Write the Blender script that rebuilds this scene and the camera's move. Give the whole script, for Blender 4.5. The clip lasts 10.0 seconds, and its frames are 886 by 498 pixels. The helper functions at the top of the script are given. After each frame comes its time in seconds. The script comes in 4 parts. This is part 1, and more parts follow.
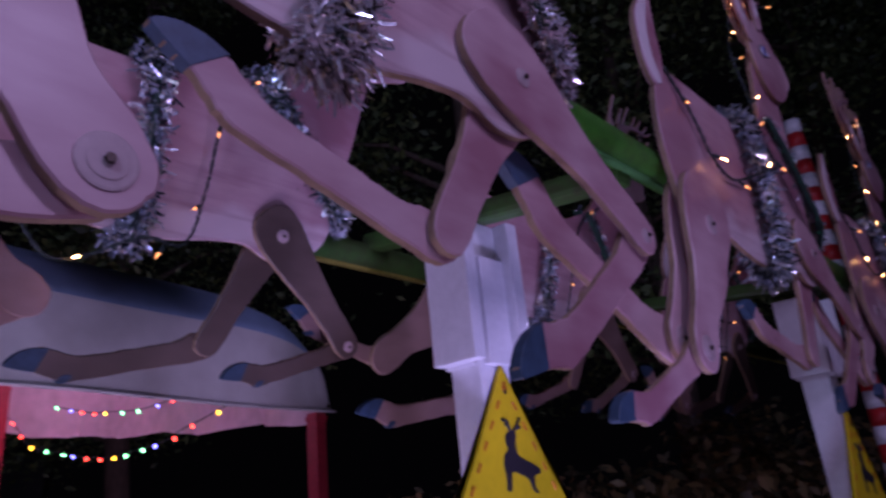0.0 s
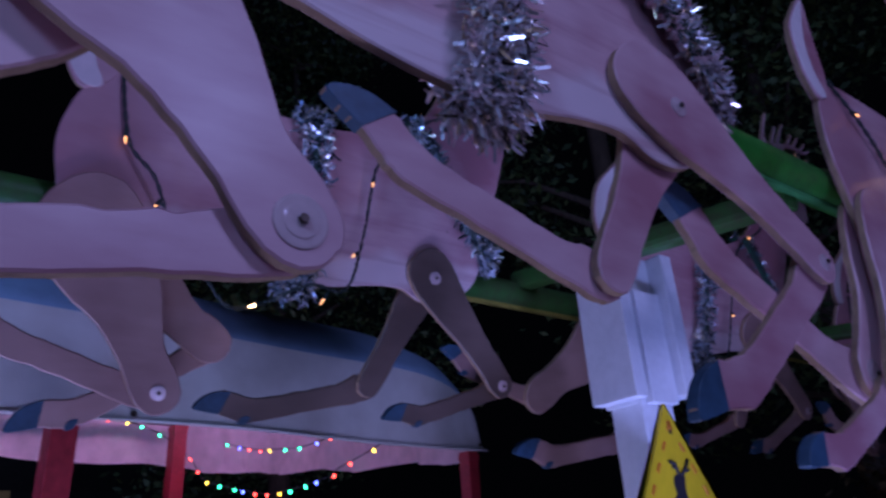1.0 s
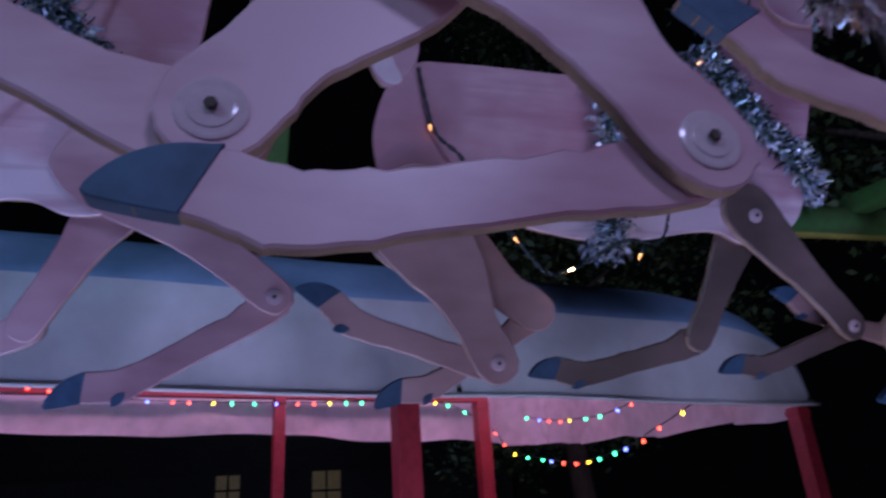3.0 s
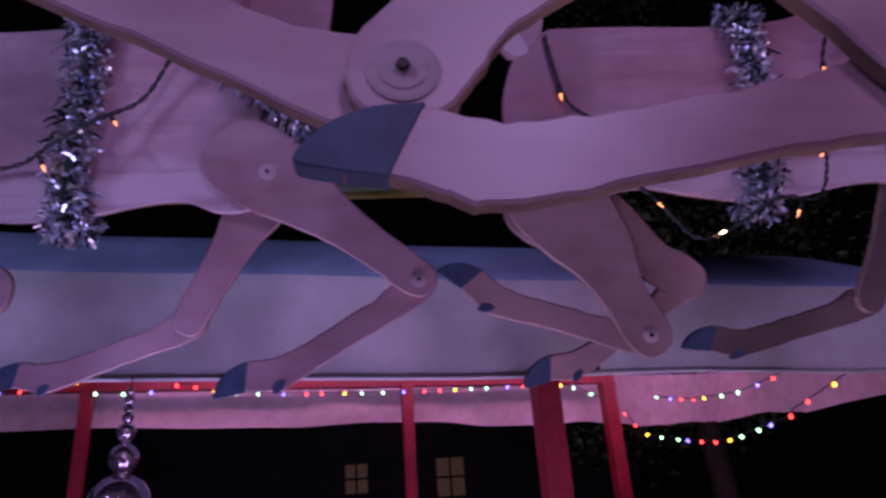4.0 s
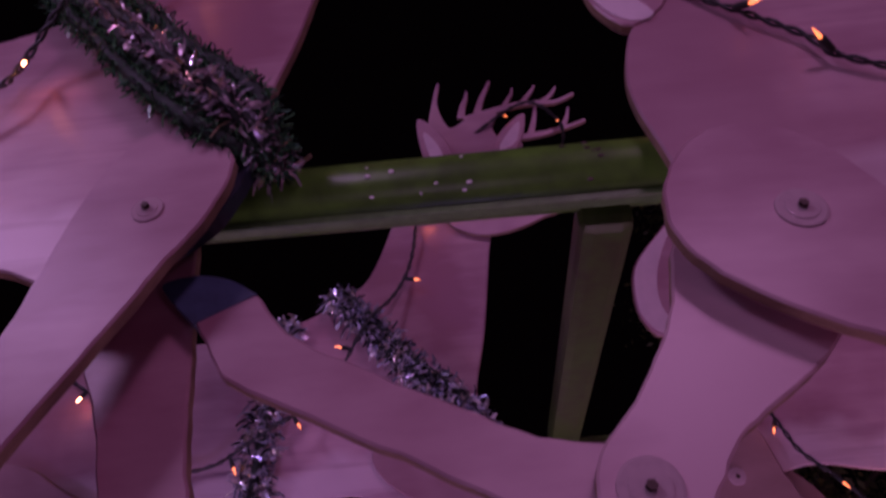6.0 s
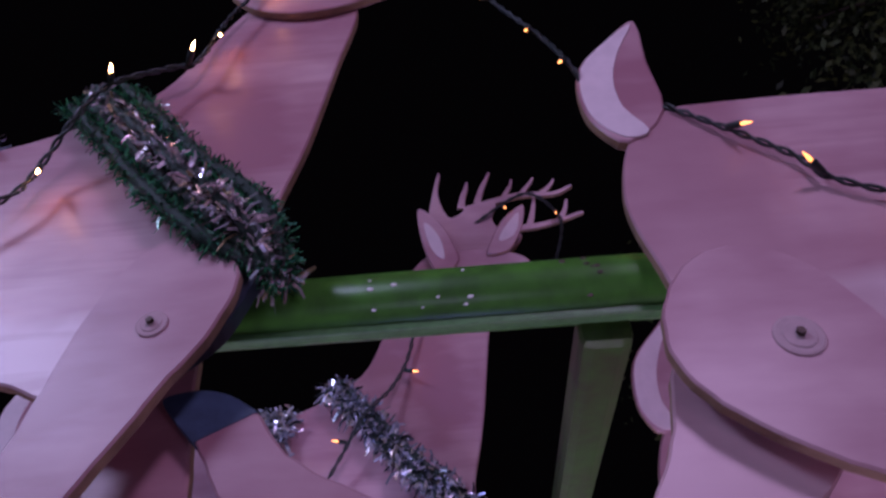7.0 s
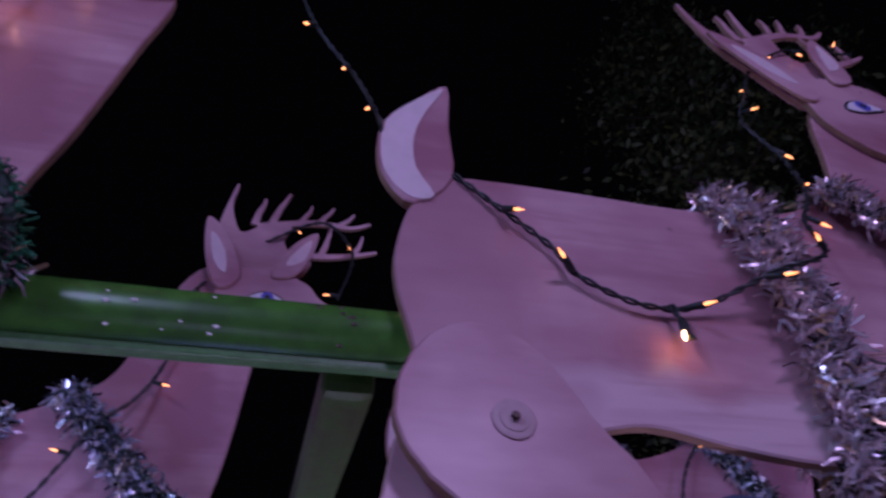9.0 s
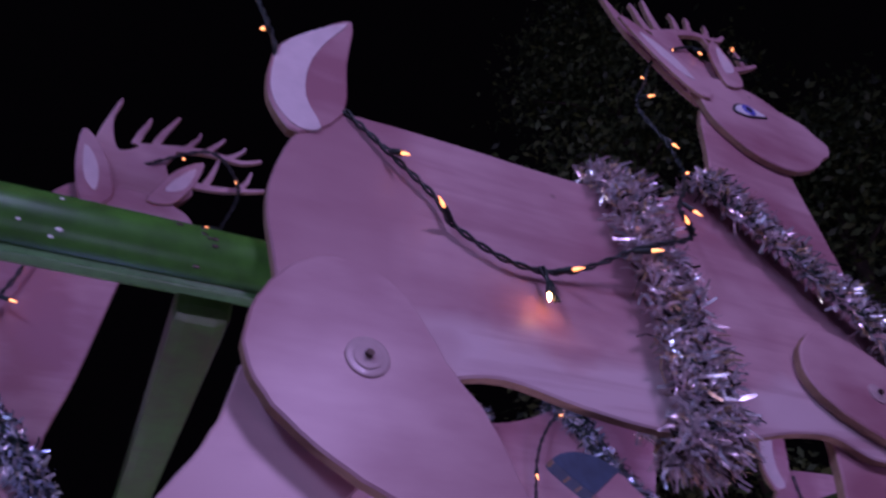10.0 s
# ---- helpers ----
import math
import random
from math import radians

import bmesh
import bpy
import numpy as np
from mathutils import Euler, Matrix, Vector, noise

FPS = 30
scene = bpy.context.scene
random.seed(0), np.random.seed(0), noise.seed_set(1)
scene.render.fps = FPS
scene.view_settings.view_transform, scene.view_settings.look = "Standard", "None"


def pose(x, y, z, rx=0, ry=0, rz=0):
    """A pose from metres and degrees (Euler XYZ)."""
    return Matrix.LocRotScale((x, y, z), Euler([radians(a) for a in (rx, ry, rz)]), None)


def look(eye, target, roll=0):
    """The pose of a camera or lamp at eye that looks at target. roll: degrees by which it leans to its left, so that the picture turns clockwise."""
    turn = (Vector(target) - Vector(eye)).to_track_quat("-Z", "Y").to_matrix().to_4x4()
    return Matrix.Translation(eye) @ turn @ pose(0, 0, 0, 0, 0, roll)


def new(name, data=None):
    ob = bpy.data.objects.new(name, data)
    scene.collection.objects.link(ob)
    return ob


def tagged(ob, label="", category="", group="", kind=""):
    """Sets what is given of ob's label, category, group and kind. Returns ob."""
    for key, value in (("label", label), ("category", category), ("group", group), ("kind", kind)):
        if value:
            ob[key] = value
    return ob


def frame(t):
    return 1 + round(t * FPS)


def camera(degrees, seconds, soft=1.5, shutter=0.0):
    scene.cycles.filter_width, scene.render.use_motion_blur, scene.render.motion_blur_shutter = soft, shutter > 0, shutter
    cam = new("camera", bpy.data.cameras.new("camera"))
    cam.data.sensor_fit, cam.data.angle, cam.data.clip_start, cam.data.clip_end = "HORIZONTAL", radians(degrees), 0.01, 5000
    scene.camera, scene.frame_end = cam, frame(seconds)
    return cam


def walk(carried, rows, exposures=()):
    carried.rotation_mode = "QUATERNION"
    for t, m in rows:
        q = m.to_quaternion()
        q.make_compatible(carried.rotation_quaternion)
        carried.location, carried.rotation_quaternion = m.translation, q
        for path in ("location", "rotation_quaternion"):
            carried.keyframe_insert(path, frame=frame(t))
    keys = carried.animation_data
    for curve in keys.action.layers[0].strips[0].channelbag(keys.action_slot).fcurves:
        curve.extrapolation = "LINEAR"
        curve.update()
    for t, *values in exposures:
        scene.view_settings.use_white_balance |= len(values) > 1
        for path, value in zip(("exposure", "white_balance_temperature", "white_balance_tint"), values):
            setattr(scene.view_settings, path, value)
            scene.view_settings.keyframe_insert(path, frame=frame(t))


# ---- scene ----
cam = camera(64.6, 10.0, 2.6, 0.5)
METRES, EYE, TILT, LEAN, TURN = 0.8, 1.5, 20.2, 5.3, -46.6
ROWS = [
    (0.0, 0.0, 0.0, 0.0, 0.0, 0.0, -0.0),
    (0.5, -0.0209, 0.0062, -0.0038, 6.23, 1.16, 1.2),
    (1.0, -0.05, -0.0123, 0.0135, 11.15, 3.09, 2.29),
    (1.5, -0.1053, -0.0268, 0.0178, 15.5, 3.0, 3.28),
    (2.0, -0.1522, -0.036, 0.0199, 21.76, 3.73, 5.54),
    (2.5, -0.199, -0.028, 0.0064, 27.09, 3.51, 7.96),
    (4.0, -0.369, -0.0562, -0.0177, 40.83, 3.98, 13.48),
    (4.5, -0.3848, -0.1, 0.0388, 44.45, 8.64, 14.96),
    (5.0, -0.3614, -0.1585, 0.1205, 46.3, 14.61, 15.91),
    (5.5, -0.346, -0.1946, 0.1691, 47.91, 18.67, 15.8),
    (6.0, -0.3369, -0.2297, 0.2173, 50.2, 23.19, 14.61),
    (7.5, -0.28, -0.259, 0.3059, 48.26, 30.36, 13.35),
    (8.0, -0.2515, -0.2443, 0.3211, 43.89, 30.84, 13.16),
    (8.5, -0.2327, -0.2263, 0.3116, 36.73, 28.52, 12.1),
    (9.0, -0.2228, -0.2061, 0.298, 30.47, 26.34, 11.0),
    (9.5, -0.2128, -0.183, 0.2841, 24.6, 24.1, 9.31),
    (10.0, -0.2052, -0.1519, 0.2613, 20.15, 21.85, 7.95),
]
# the floodlights fade between blue-violet and pink, to which the camera's white balance answers: seconds, stops, kelvin, tint
SHOW = [
    (0.0, -0.23, 8580, 36), (0.5, -0.34, 6950, 18), (1.0, -0.37, 6250, 11), (1.5, -0.57, 6710, -3), (2.0, -0.42, 6250, -3), (2.5, -0.17, 7200, -3), (3.8, -0.27, 7620, 17), (4.0, -0.46, 8750, 66), (4.2, -0.61, 10200, 107), (4.5, -0.92, 11380, 129), (4.8, -0.54, 9060, 95), (5.0, -0.31, 7450, 57),
    (5.5, -0.16, 6600, 31), (5.7, -0.34, 7900, 67), (6.0, -0.96, 11790, 125), (6.3, -0.75, 12210, 120), (7.3, 0.21, 9660, 25), (7.5, -0.18, 20000, 65), (8.0, -0.18, 20000, 104), (8.5, 0.17, 6450, 13), (9.0, -0.27, 8300, 50), (9.5, -0.54, 14560, 118), (10.0, -0.08, 8290, 54),
]
walk(cam, [(t, pose(0, 0, EYE, TILT, LEAN, TURN) @ pose(METRES * x, METRES * y, METRES * z, 90 + pitch, roll, yaw)) for t, x, y, z, yaw, pitch, roll in ROWS], SHOW)

# ---- world and lights ----
world = bpy.data.worlds.new("night")
scene.world = world
world.use_nodes = True
wn = world.node_tree.nodes
wn["Background"].inputs[0].default_value = (0.10, 0.12, 0.22, 1)
wn["Background"].inputs[1].default_value = 0.006


def lamp(name, eye, target, watts, colour, size):
    data = bpy.data.lights.new(name, "AREA")
    data.energy, data.color, data.size = watts, colour, size
    ob = new(name, data)
    ob.matrix_world = look(eye, target)
    return ob


# colour-changing floodlights of the show, in front of the reindeer, and a blue one at the tent, with added fills
# between
lamp("flood_light_front", (1.0, -3.4, 4.4), (0.2, 0.9, 2.3), 92, (0.385, 0.415, 1.0), 0.8)
lamp("flood_light_side", (-3.2, -2.2, 4.3), (-0.6, 0.9, 2.4), 104, (0.275, 0.45, 1.0), 0.8)
# added low fill, lifts the undersides and sheet edges
lamp("low_fill", (1.3, -2.3, 0.5), (1.0, 0.9, 2.1), 11, (0.42, 0.42, 1.0), 0.4)
lamp("flood_light_low_side", (-1.7, -1.5, 0.4), (-0.6, 0.8, 2.0), 7, (0.30, 0.40, 1.0), 0.4)
# added narrow fill that brightens the white post and its sign
spot = lamp("post_fill", (1.22, 0.30, 0.4), (1.60, 1.25, 1.95), 3.8, (0.29, 0.36, 1.0), 0.2)
spot.data.spread = radians(55)
# added unseen strip that brightens the tent's front
wash = lamp("tent_fill", (-0.5, 1.75, 0.35), (0.0, 3.0, 2.4), 56, (0.44, 0.47, 1.0), 4.0)
wash.data.shape, wash.data.size_y = "RECTANGLE", 0.2
blue = lamp("flood_light_blue", (-1.05, 1.10, 0.35), (-0.65, 2.1, 2.3), 6, (0.16, 0.30, 1.0), 0.3)
blue.data.spread = radians(95)
glow = lamp("tent_lamp", (0.45, 5.05, 2.86), (0.30, 6.1, 2.52), 17, (0.85, 0.45, 1.0), 5.0)
glow.data.shape, glow.data.size_y = "RECTANGLE", 0.12
# added fill for the curtain's end wall, out of view above the hem
end_glow = lamp("tent_end_fill", (1.15, 4.54, 2.66), (2.53, 4.75, 2.25), 7, (0.85, 0.45, 1.0), 1.4)


# ---- materials ----
def material(name, base, rough=0.6, metal=0.0, grain=None, spread=0.25, scale=8.0, bump=0.15, stretch=(1, 1, 1), emit=None, power=0.0, weight=0.5, span=(0.36, 0.6)):
    m = bpy.data.materials.new(name)
    m.use_nodes = True
    nt = m.node_tree
    bs = nt.nodes["Principled BSDF"]
    bs.inputs["Roughness"].default_value, bs.inputs["Metallic"].default_value = rough, metal
    bs.inputs["Base Color"].default_value = (*base, 1)
    if emit:
        bs.inputs["Emission Color"].default_value = (*emit, 1)
        bs.inputs["Emission Strength"].default_value = power
    if spread:
        tc = nt.nodes.new("ShaderNodeTexCoord")
        mp = nt.nodes.new("ShaderNodeMapping")
        mp.inputs["Scale"].default_value = stretch
        nt.links.new(tc.outputs["Object"], mp.inputs["Vector"])
        fine, broad = nt.nodes.new("ShaderNodeTexNoise"), nt.nodes.new("ShaderNodeTexNoise")
        fine.inputs["Scale"].default_value, fine.inputs["Detail"].default_value = scale * 5, 6
        broad.inputs["Scale"].default_value, broad.inputs["Detail"].default_value = scale * 0.6, 3
        nt.links.new(mp.outputs["Vector"], fine.inputs["Vector"])
        nt.links.new(tc.outputs["Object"], broad.inputs["Vector"])
        half = nt.nodes.new("ShaderNodeMix")
        half.inputs["Factor"].default_value = weight
        nt.links.new(broad.outputs["Fac"], half.inputs[2])
        nt.links.new(fine.outputs["Fac"], half.inputs[3])
        ramp = nt.nodes.new("ShaderNodeValToRGB")
        dark = grain or [c * (1 - spread) for c in base]
        ramp.color_ramp.elements[0].position, ramp.color_ramp.elements[1].position = span
        ramp.color_ramp.elements[0].color = (*dark, 1)
        ramp.color_ramp.elements[1].color = (*base, 1)
        nt.links.new(half.outputs[0], ramp.inputs["Fac"])
        nt.links.new(ramp.outputs["Color"], bs.inputs["Base Color"])
        if bump:
            bp = nt.nodes.new("ShaderNodeBump")
            bp.inputs["Strength"].default_value, bp.inputs["Distance"].default_value = bump, 0.004
            nt.links.new(half.outputs[0], bp.inputs["Height"])
            nt.links.new(bp.outputs["Normal"], bs.inputs["Normal"])
    return m


def ply_paint(name, base, grain):
    """Brushed tan paint over plywood: soft clouds, faint streaks along the grain and scattered small knots."""
    m = material(name, base, 0.38, grain=grain, scale=4.2, stretch=(0.4, 1, 1.3), bump=0.07, weight=0.2, span=(0.40, 0.625))
    nt = m.node_tree
    bs = nt.nodes["Principled BSDF"]
    tan = bs.inputs["Base Color"].links[0].from_socket
    tc = next(n for n in nt.nodes if n.type == "TEX_COORD")
    cell = nt.nodes.new("ShaderNodeTexVoronoi")
    cell.inputs["Scale"].default_value = 6.5
    nt.links.new(tc.outputs["Object"], cell.inputs["Vector"])
    spot = nt.nodes.new("ShaderNodeMapRange")
    spot.inputs["From Min"].default_value, spot.inputs["From Max"].default_value = 0.025, 0.06
    spot.inputs["To Min"].default_value, spot.inputs["To Max"].default_value = 0.7, 0.0
    nt.links.new(cell.outputs["Distance"], spot.inputs["Value"])
    mix = nt.nodes.new("ShaderNodeMix")
    mix.data_type = "RGBA"
    nt.links.new(spot.outputs["Result"], mix.inputs["Factor"])
    nt.links.new(tan, mix.inputs[6])
    mix.inputs[7].default_value = (0.20, 0.12, 0.11, 1)
    nt.links.new(mix.outputs[2], bs.inputs["Base Color"])
    return m


TAN = ply_paint("painted_plywood", (0.65, 0.39, 0.415), (0.41, 0.165, 0.20))
# darker tones for the rear row's legs, darkest on some forelegs
BROWN = ply_paint("rear_leg_brown", (0.46, 0.27, 0.25), (0.29, 0.15, 0.14))
UMBER = ply_paint("rear_foreleg_umber", (0.165, 0.105, 0.09), (0.095, 0.06, 0.05))
ROSE = ply_paint("rear_leg_rose", (0.57, 0.34, 0.345), (0.38, 0.18, 0.195))


def body_paint():
    """The tan paint, with the belly brushed pale and the saddle a little darker."""
    m = TAN.copy()
    m.name = "painted_body"
    nt = m.node_tree
    bs = nt.nodes["Principled BSDF"]
    tan = bs.inputs["Base Color"].links[0].from_socket
    tc = next(n for n in nt.nodes if n.type == "TEX_COORD")
    sep = nt.nodes.new("ShaderNodeSeparateXYZ")
    nt.links.new(tc.outputs["Object"], sep.inputs[0])
    wob = nt.nodes.new("ShaderNodeTexNoise")
    wob.inputs["Scale"].default_value, wob.inputs["Detail"].default_value = 5, 3
    nt.links.new(tc.outputs["Object"], wob.inputs["Vector"])
    mul = nt.nodes.new("ShaderNodeMath")
    mul.operation, mul.inputs[1].default_value, mul.inputs[2].default_value = "MULTIPLY_ADD", 0.16, -0.08
    nt.links.new(wob.outputs["Fac"], mul.inputs[0])
    add = nt.nodes.new("ShaderNodeMath")
    add.operation = "ADD"
    nt.links.new(sep.outputs["Z"], add.inputs[0])
    nt.links.new(mul.outputs[0], add.inputs[1])
    ramp = nt.nodes.new("ShaderNodeMapRange")
    ramp.inputs["From Min"].default_value, ramp.inputs["From Max"].default_value = 0.085, 0.125
    ramp.inputs["To Min"].default_value, ramp.inputs["To Max"].default_value = 0.75, 0.0
    nt.links.new(add.outputs[0], ramp.inputs["Value"])
    mix = nt.nodes.new("ShaderNodeMix")
    mix.data_type = "RGBA"
    nt.links.new(ramp.outputs["Result"], mix.inputs["Factor"])
    nt.links.new(tan, mix.inputs[6])
    mix.inputs[7].default_value = (0.75, 0.58, 0.60, 1)
    # brushed streaks along the grain
    mp = nt.nodes.new("ShaderNodeMapping")
    mp.inputs["Scale"].default_value = (0.9, 1, 13)
    nt.links.new(tc.outputs["Object"], mp.inputs["Vector"])
    grain = nt.nodes.new("ShaderNodeTexNoise")
    grain.inputs["Scale"].default_value, grain.inputs["Detail"].default_value = 2.2, 5
    nt.links.new(mp.outputs["Vector"], grain.inputs["Vector"])
    streak = nt.nodes.new("ShaderNodeMapRange")
    streak.inputs["From Min"].default_value, streak.inputs["From Max"].default_value = 0.50, 0.68
    streak.inputs["To Max"].default_value = 0.55
    nt.links.new(grain.outputs["Fac"], streak.inputs["Value"])
    # the rump brushed darker, with a ragged border
    edge = nt.nodes.new("ShaderNodeMath")
    edge.operation, edge.inputs[1].default_value = "MULTIPLY_ADD", 0.5
    nt.links.new(wob.outputs["Fac"], edge.inputs[0])
    nt.links.new(sep.outputs["X"], edge.inputs[2])
    rump = nt.nodes.new("ShaderNodeMapRange")
    rump.inputs["From Min"].default_value, rump.inputs["From Max"].default_value = 0.30, 0.42
    rump.inputs["To Min"].default_value, rump.inputs["To Max"].default_value = 0.55, 0.0
    nt.links.new(edge.outputs[0], rump.inputs["Value"])
    worn = nt.nodes.new("ShaderNodeMath")
    worn.operation = "MAXIMUM"
    nt.links.new(streak.outputs["Result"], worn.inputs[0])
    nt.links.new(rump.outputs["Result"], worn.inputs[1])
    tone = nt.nodes.new("ShaderNodeMix")
    tone.data_type = "RGBA"
    nt.links.new(worn.outputs[0], tone.inputs["Factor"])
    nt.links.new(mix.outputs[2], tone.inputs[6])
    tone.inputs[7].default_value = (0.40, 0.17, 0.20, 1)
    nt.links.new(tone.outputs[2], bs.inputs["Base Color"])
    return m


PAINT = body_paint()
PALE = material("pale_paint", (0.80, 0.66, 0.67), 0.5, spread=0.15, scale=6)
EDGE = material("plywood_edge", (0.42, 0.25, 0.16), 0.8, grain=(0.22, 0.12, 0.08), scale=30, stretch=(0.3, 6, 0.3))
# dark colour for the shade beside the shoulder plate
CHESTSHADE = material("dark_chest_shade", (0.03, 0.045, 0.07), 0.3, spread=0.5, scale=12)
HOOF = material("hoof_paint", (0.04, 0.09, 0.155), 0.5, spread=0.4, scale=10)
GREEN = material("green_pipe_paint", (0.036, 0.245, 0.034), 0.34, grain=(0.026, 0.13, 0.023), scale=7, bump=0.1)
WASHER = material("washer_plastic", (0.60, 0.42, 0.43), 0.10, spread=0.12, scale=20, bump=0.05)
BOLT = material("rusty_bolt", (0.10, 0.07, 0.06), 0.5, 0.8, spread=0.5, scale=80)
WHITE = material("white_paint", (0.75, 0.75, 0.78), 0.5, spread=0.12, scale=8)
TARP = material("white_tarp", (0.72, 0.68, 0.66), 0.6, grain=(0.55, 0.50, 0.48), scale=1.2, bump=0.2)
BLUETARP = material("blue_tarp_top", (0.27, 0.41, 0.58), 0.6, spread=0.3, scale=1.5, bump=0.2)
RED = material("red_post_paint", (0.42, 0.03, 0.045), 0.45, spread=0.35, scale=9)
PINK = material("inner_curtain", (0.80, 0.62, 0.66), 0.8, spread=0.25, scale=2)
YELLOW = material("yellow_sign", (0.80, 0.55, 0.02), 0.4, spread=0.12, scale=8)
BLACK = material("black_print", (0.02, 0.015, 0.02), 0.6, spread=0)
SOIL = material("dark_soil", (0.035, 0.028, 0.02), 0.95, spread=0.6, scale=3, bump=0.6)
EYEWHITE = material("eye_white", (0.8, 0.8, 0.85), 0.35, spread=0)
IRIS = material("eye_iris", (0.08, 0.12, 0.55), 0.3, spread=0)


# ---- building tools ----
def part(name, bm, mats, parent=None, label=""):
    me = bpy.data.meshes.new(name)
    bmesh.ops.recalc_face_normals(bm, faces=bm.faces[:])
    bm.to_mesh(me)
    bm.free()
    for m in (mats if isinstance(mats, (list, tuple)) else [mats]):
        me.materials.append(m)
    ob = new(name, me)
    if parent:
        ob.parent = parent
    return tagged(ob, label)


def thing(name, place, label, category, group="", kind=""):
    ob = new(name)
    ob.empty_display_size = 0.05
    ob.matrix_world = place
    return tagged(ob, label, category, group, kind)


def curve_through(pts, steps=4, closed=True):
    """A Catmull-Rom curve through 2D points."""
    n, out = len(pts), []
    for i in range(n if closed else n - 1):
        idx = [(i + k) % n for k in (-1, 0, 1, 2)] if closed else [min(max(i + k, 0), n - 1) for k in (-1, 0, 1, 2)]
        p0, p1, p2, p3 = (np.array(pts[k], float) for k in idx)
        for s in range(steps):
            t = s / steps
            out.append(0.5 * (2 * p1 + (p2 - p0) * t + (2 * p0 - 5 * p1 + 4 * p2 - p3) * t * t + (3 * p1 - p0 - 3 * p2 + p3) * t ** 3))
    if not closed:
        out.append(np.array(pts[-1], float))
    return out


def plate(bm, outline, y, thick, bevel=0.003, face=0, edge=1):
    """A sheet sawn to an outline in x and z, centred on depth y, with eased edges."""
    pts = [np.array(p) for p in outline]
    area = sum(a[0] * b[1] - b[0] * a[1] for a, b in zip(pts, pts[1:] + pts[:1]))
    if area < 0:
        pts.reverse()
    n = len(pts)
    inner = []
    for i in range(n):
        d = pts[(i + 1) % n] - pts[i - 1]
        d = d / (np.hypot(*d) or 1)
        inner.append(pts[i] + bevel * np.array((-d[1], d[0])))
    h = thick / 2
    rings = [[bm.verts.new((p[0], y + dy, p[1])) for p in ring] for ring, dy in ((inner, -h), (pts, -h + bevel), (pts, h - bevel), (inner, h))]
    f = bm.faces.new(rings[0])
    f.material_index = face
    b = bm.faces.new(rings[3][::-1])
    b.material_index = face
    for k in range(3):
        for i in range(n):
            q = bm.faces.new((rings[k][i], rings[k][(i + 1) % n], rings[k + 1][(i + 1) % n], rings[k + 1][i]))
            q.material_index = edge if k == 1 else face
    return bm


def box(bm, x0, x1, y0, y1, z0, z1, bevel=0.0, mat=0):
    m = Matrix.Translation(((x0 + x1) / 2, (y0 + y1) / 2, (z0 + z1) / 2)) @ Matrix.Diagonal((x1 - x0, y1 - y0, z1 - z0, 1))
    made = bmesh.ops.create_cube(bm, size=1, matrix=m)
    if bevel:
        edges = list({e for v in made["verts"] for e in v.link_edges})
        bmesh.ops.bevel(bm, geom=edges, offset=bevel, segments=2, affect="EDGES", profile=0.6)
    return bm


def tube(bm, path, radius, sides=10, caps=True):
    """A round bar along 3D points; radius a number or one for each point."""
    path = [Vector(p) for p in path]
    rads = radius if isinstance(radius, (list, tuple)) else [radius] * len(path)
    rings, up = [], Vector((0, 0, 1))
    for i, p in enumerate(path):
        d = (path[min(i + 1, len(path) - 1)] - path[max(i - 1, 0)]).normalized()
        side = d.cross(up) if abs(d.dot(up)) < 0.98 else d.cross(Vector((1, 0, 0)))
        side.normalize()
        over = side.cross(d)
        rings.append([bm.verts.new(p + rads[i] * (math.cos(a) * side + math.sin(a) * over)) for a in (2 * math.pi * k / sides for k in range(sides))])
    for a, b in zip(rings, rings[1:]):
        for k in range(sides):
            f = bm.faces.new((a[k], a[(k + 1) % sides], b[(k + 1) % sides], b[k]))
            f.smooth = True
    if caps:
        bm.faces.new(rings[0][::-1])
        bm.faces.new(rings[-1])
    return bm


def disc(bm, x, y, z, r, thick, sides=24, mat=0, inner=None):
    """A round plate facing -y, with a slightly domed rim."""
    rings = []
    for rr, dy in ((r, thick), (r, 0.25 * thick), (0.9 * r, 0)):
        rings.append([bm.verts.new((x + rr * math.cos(a), y + dy - thick, z + rr * math.sin(a))) for a in (2 * math.pi * k / sides for k in range(sides))])
    for a, b in zip(rings, rings[1:]):
        for k in range(sides):
            bm.faces.new((a[k], a[(k + 1) % sides], b[(k + 1) % sides], b[k])).material_index = mat
    bm.faces.new(rings[-1]).material_index = mat
    return bm


# ---- reindeer ----
BODY = [(-0.07, -0.01), (-0.10, 0.06), (-0.113, 0.14), (-0.129, 0.23), (-0.125, 0.31), (-0.092, 0.415), (-0.02, 0.488), (0.05, 0.499), (0.20, 0.502),
        (0.40, 0.500), (0.58, 0.515), (0.72, 0.565), (0.84, 0.65), (0.90, 0.78), (0.955, 0.95), (1.03, 1.06), (1.15, 1.06), (1.21, 0.94), (1.185, 0.72),
        (1.155, 0.47), (1.125, 0.31), (1.12, 0.19), (1.08, 0.07), (0.99, 0.0), (0.90, -0.012), (0.82, 0.02), (0.72, 0.012), (0.60, -0.012), (0.45, -0.02),
        (0.32, -0.004), (0.20, 0.02), (0.10, 0.0), (0.0, -0.03)]
TAIL = [(-0.021, 0.485), (-0.014, 0.64), (-0.003, 0.79), (-0.07, 0.725), (-0.137, 0.63), (-0.150, 0.52), (-0.135, 0.45), (-0.093, 0.405)]
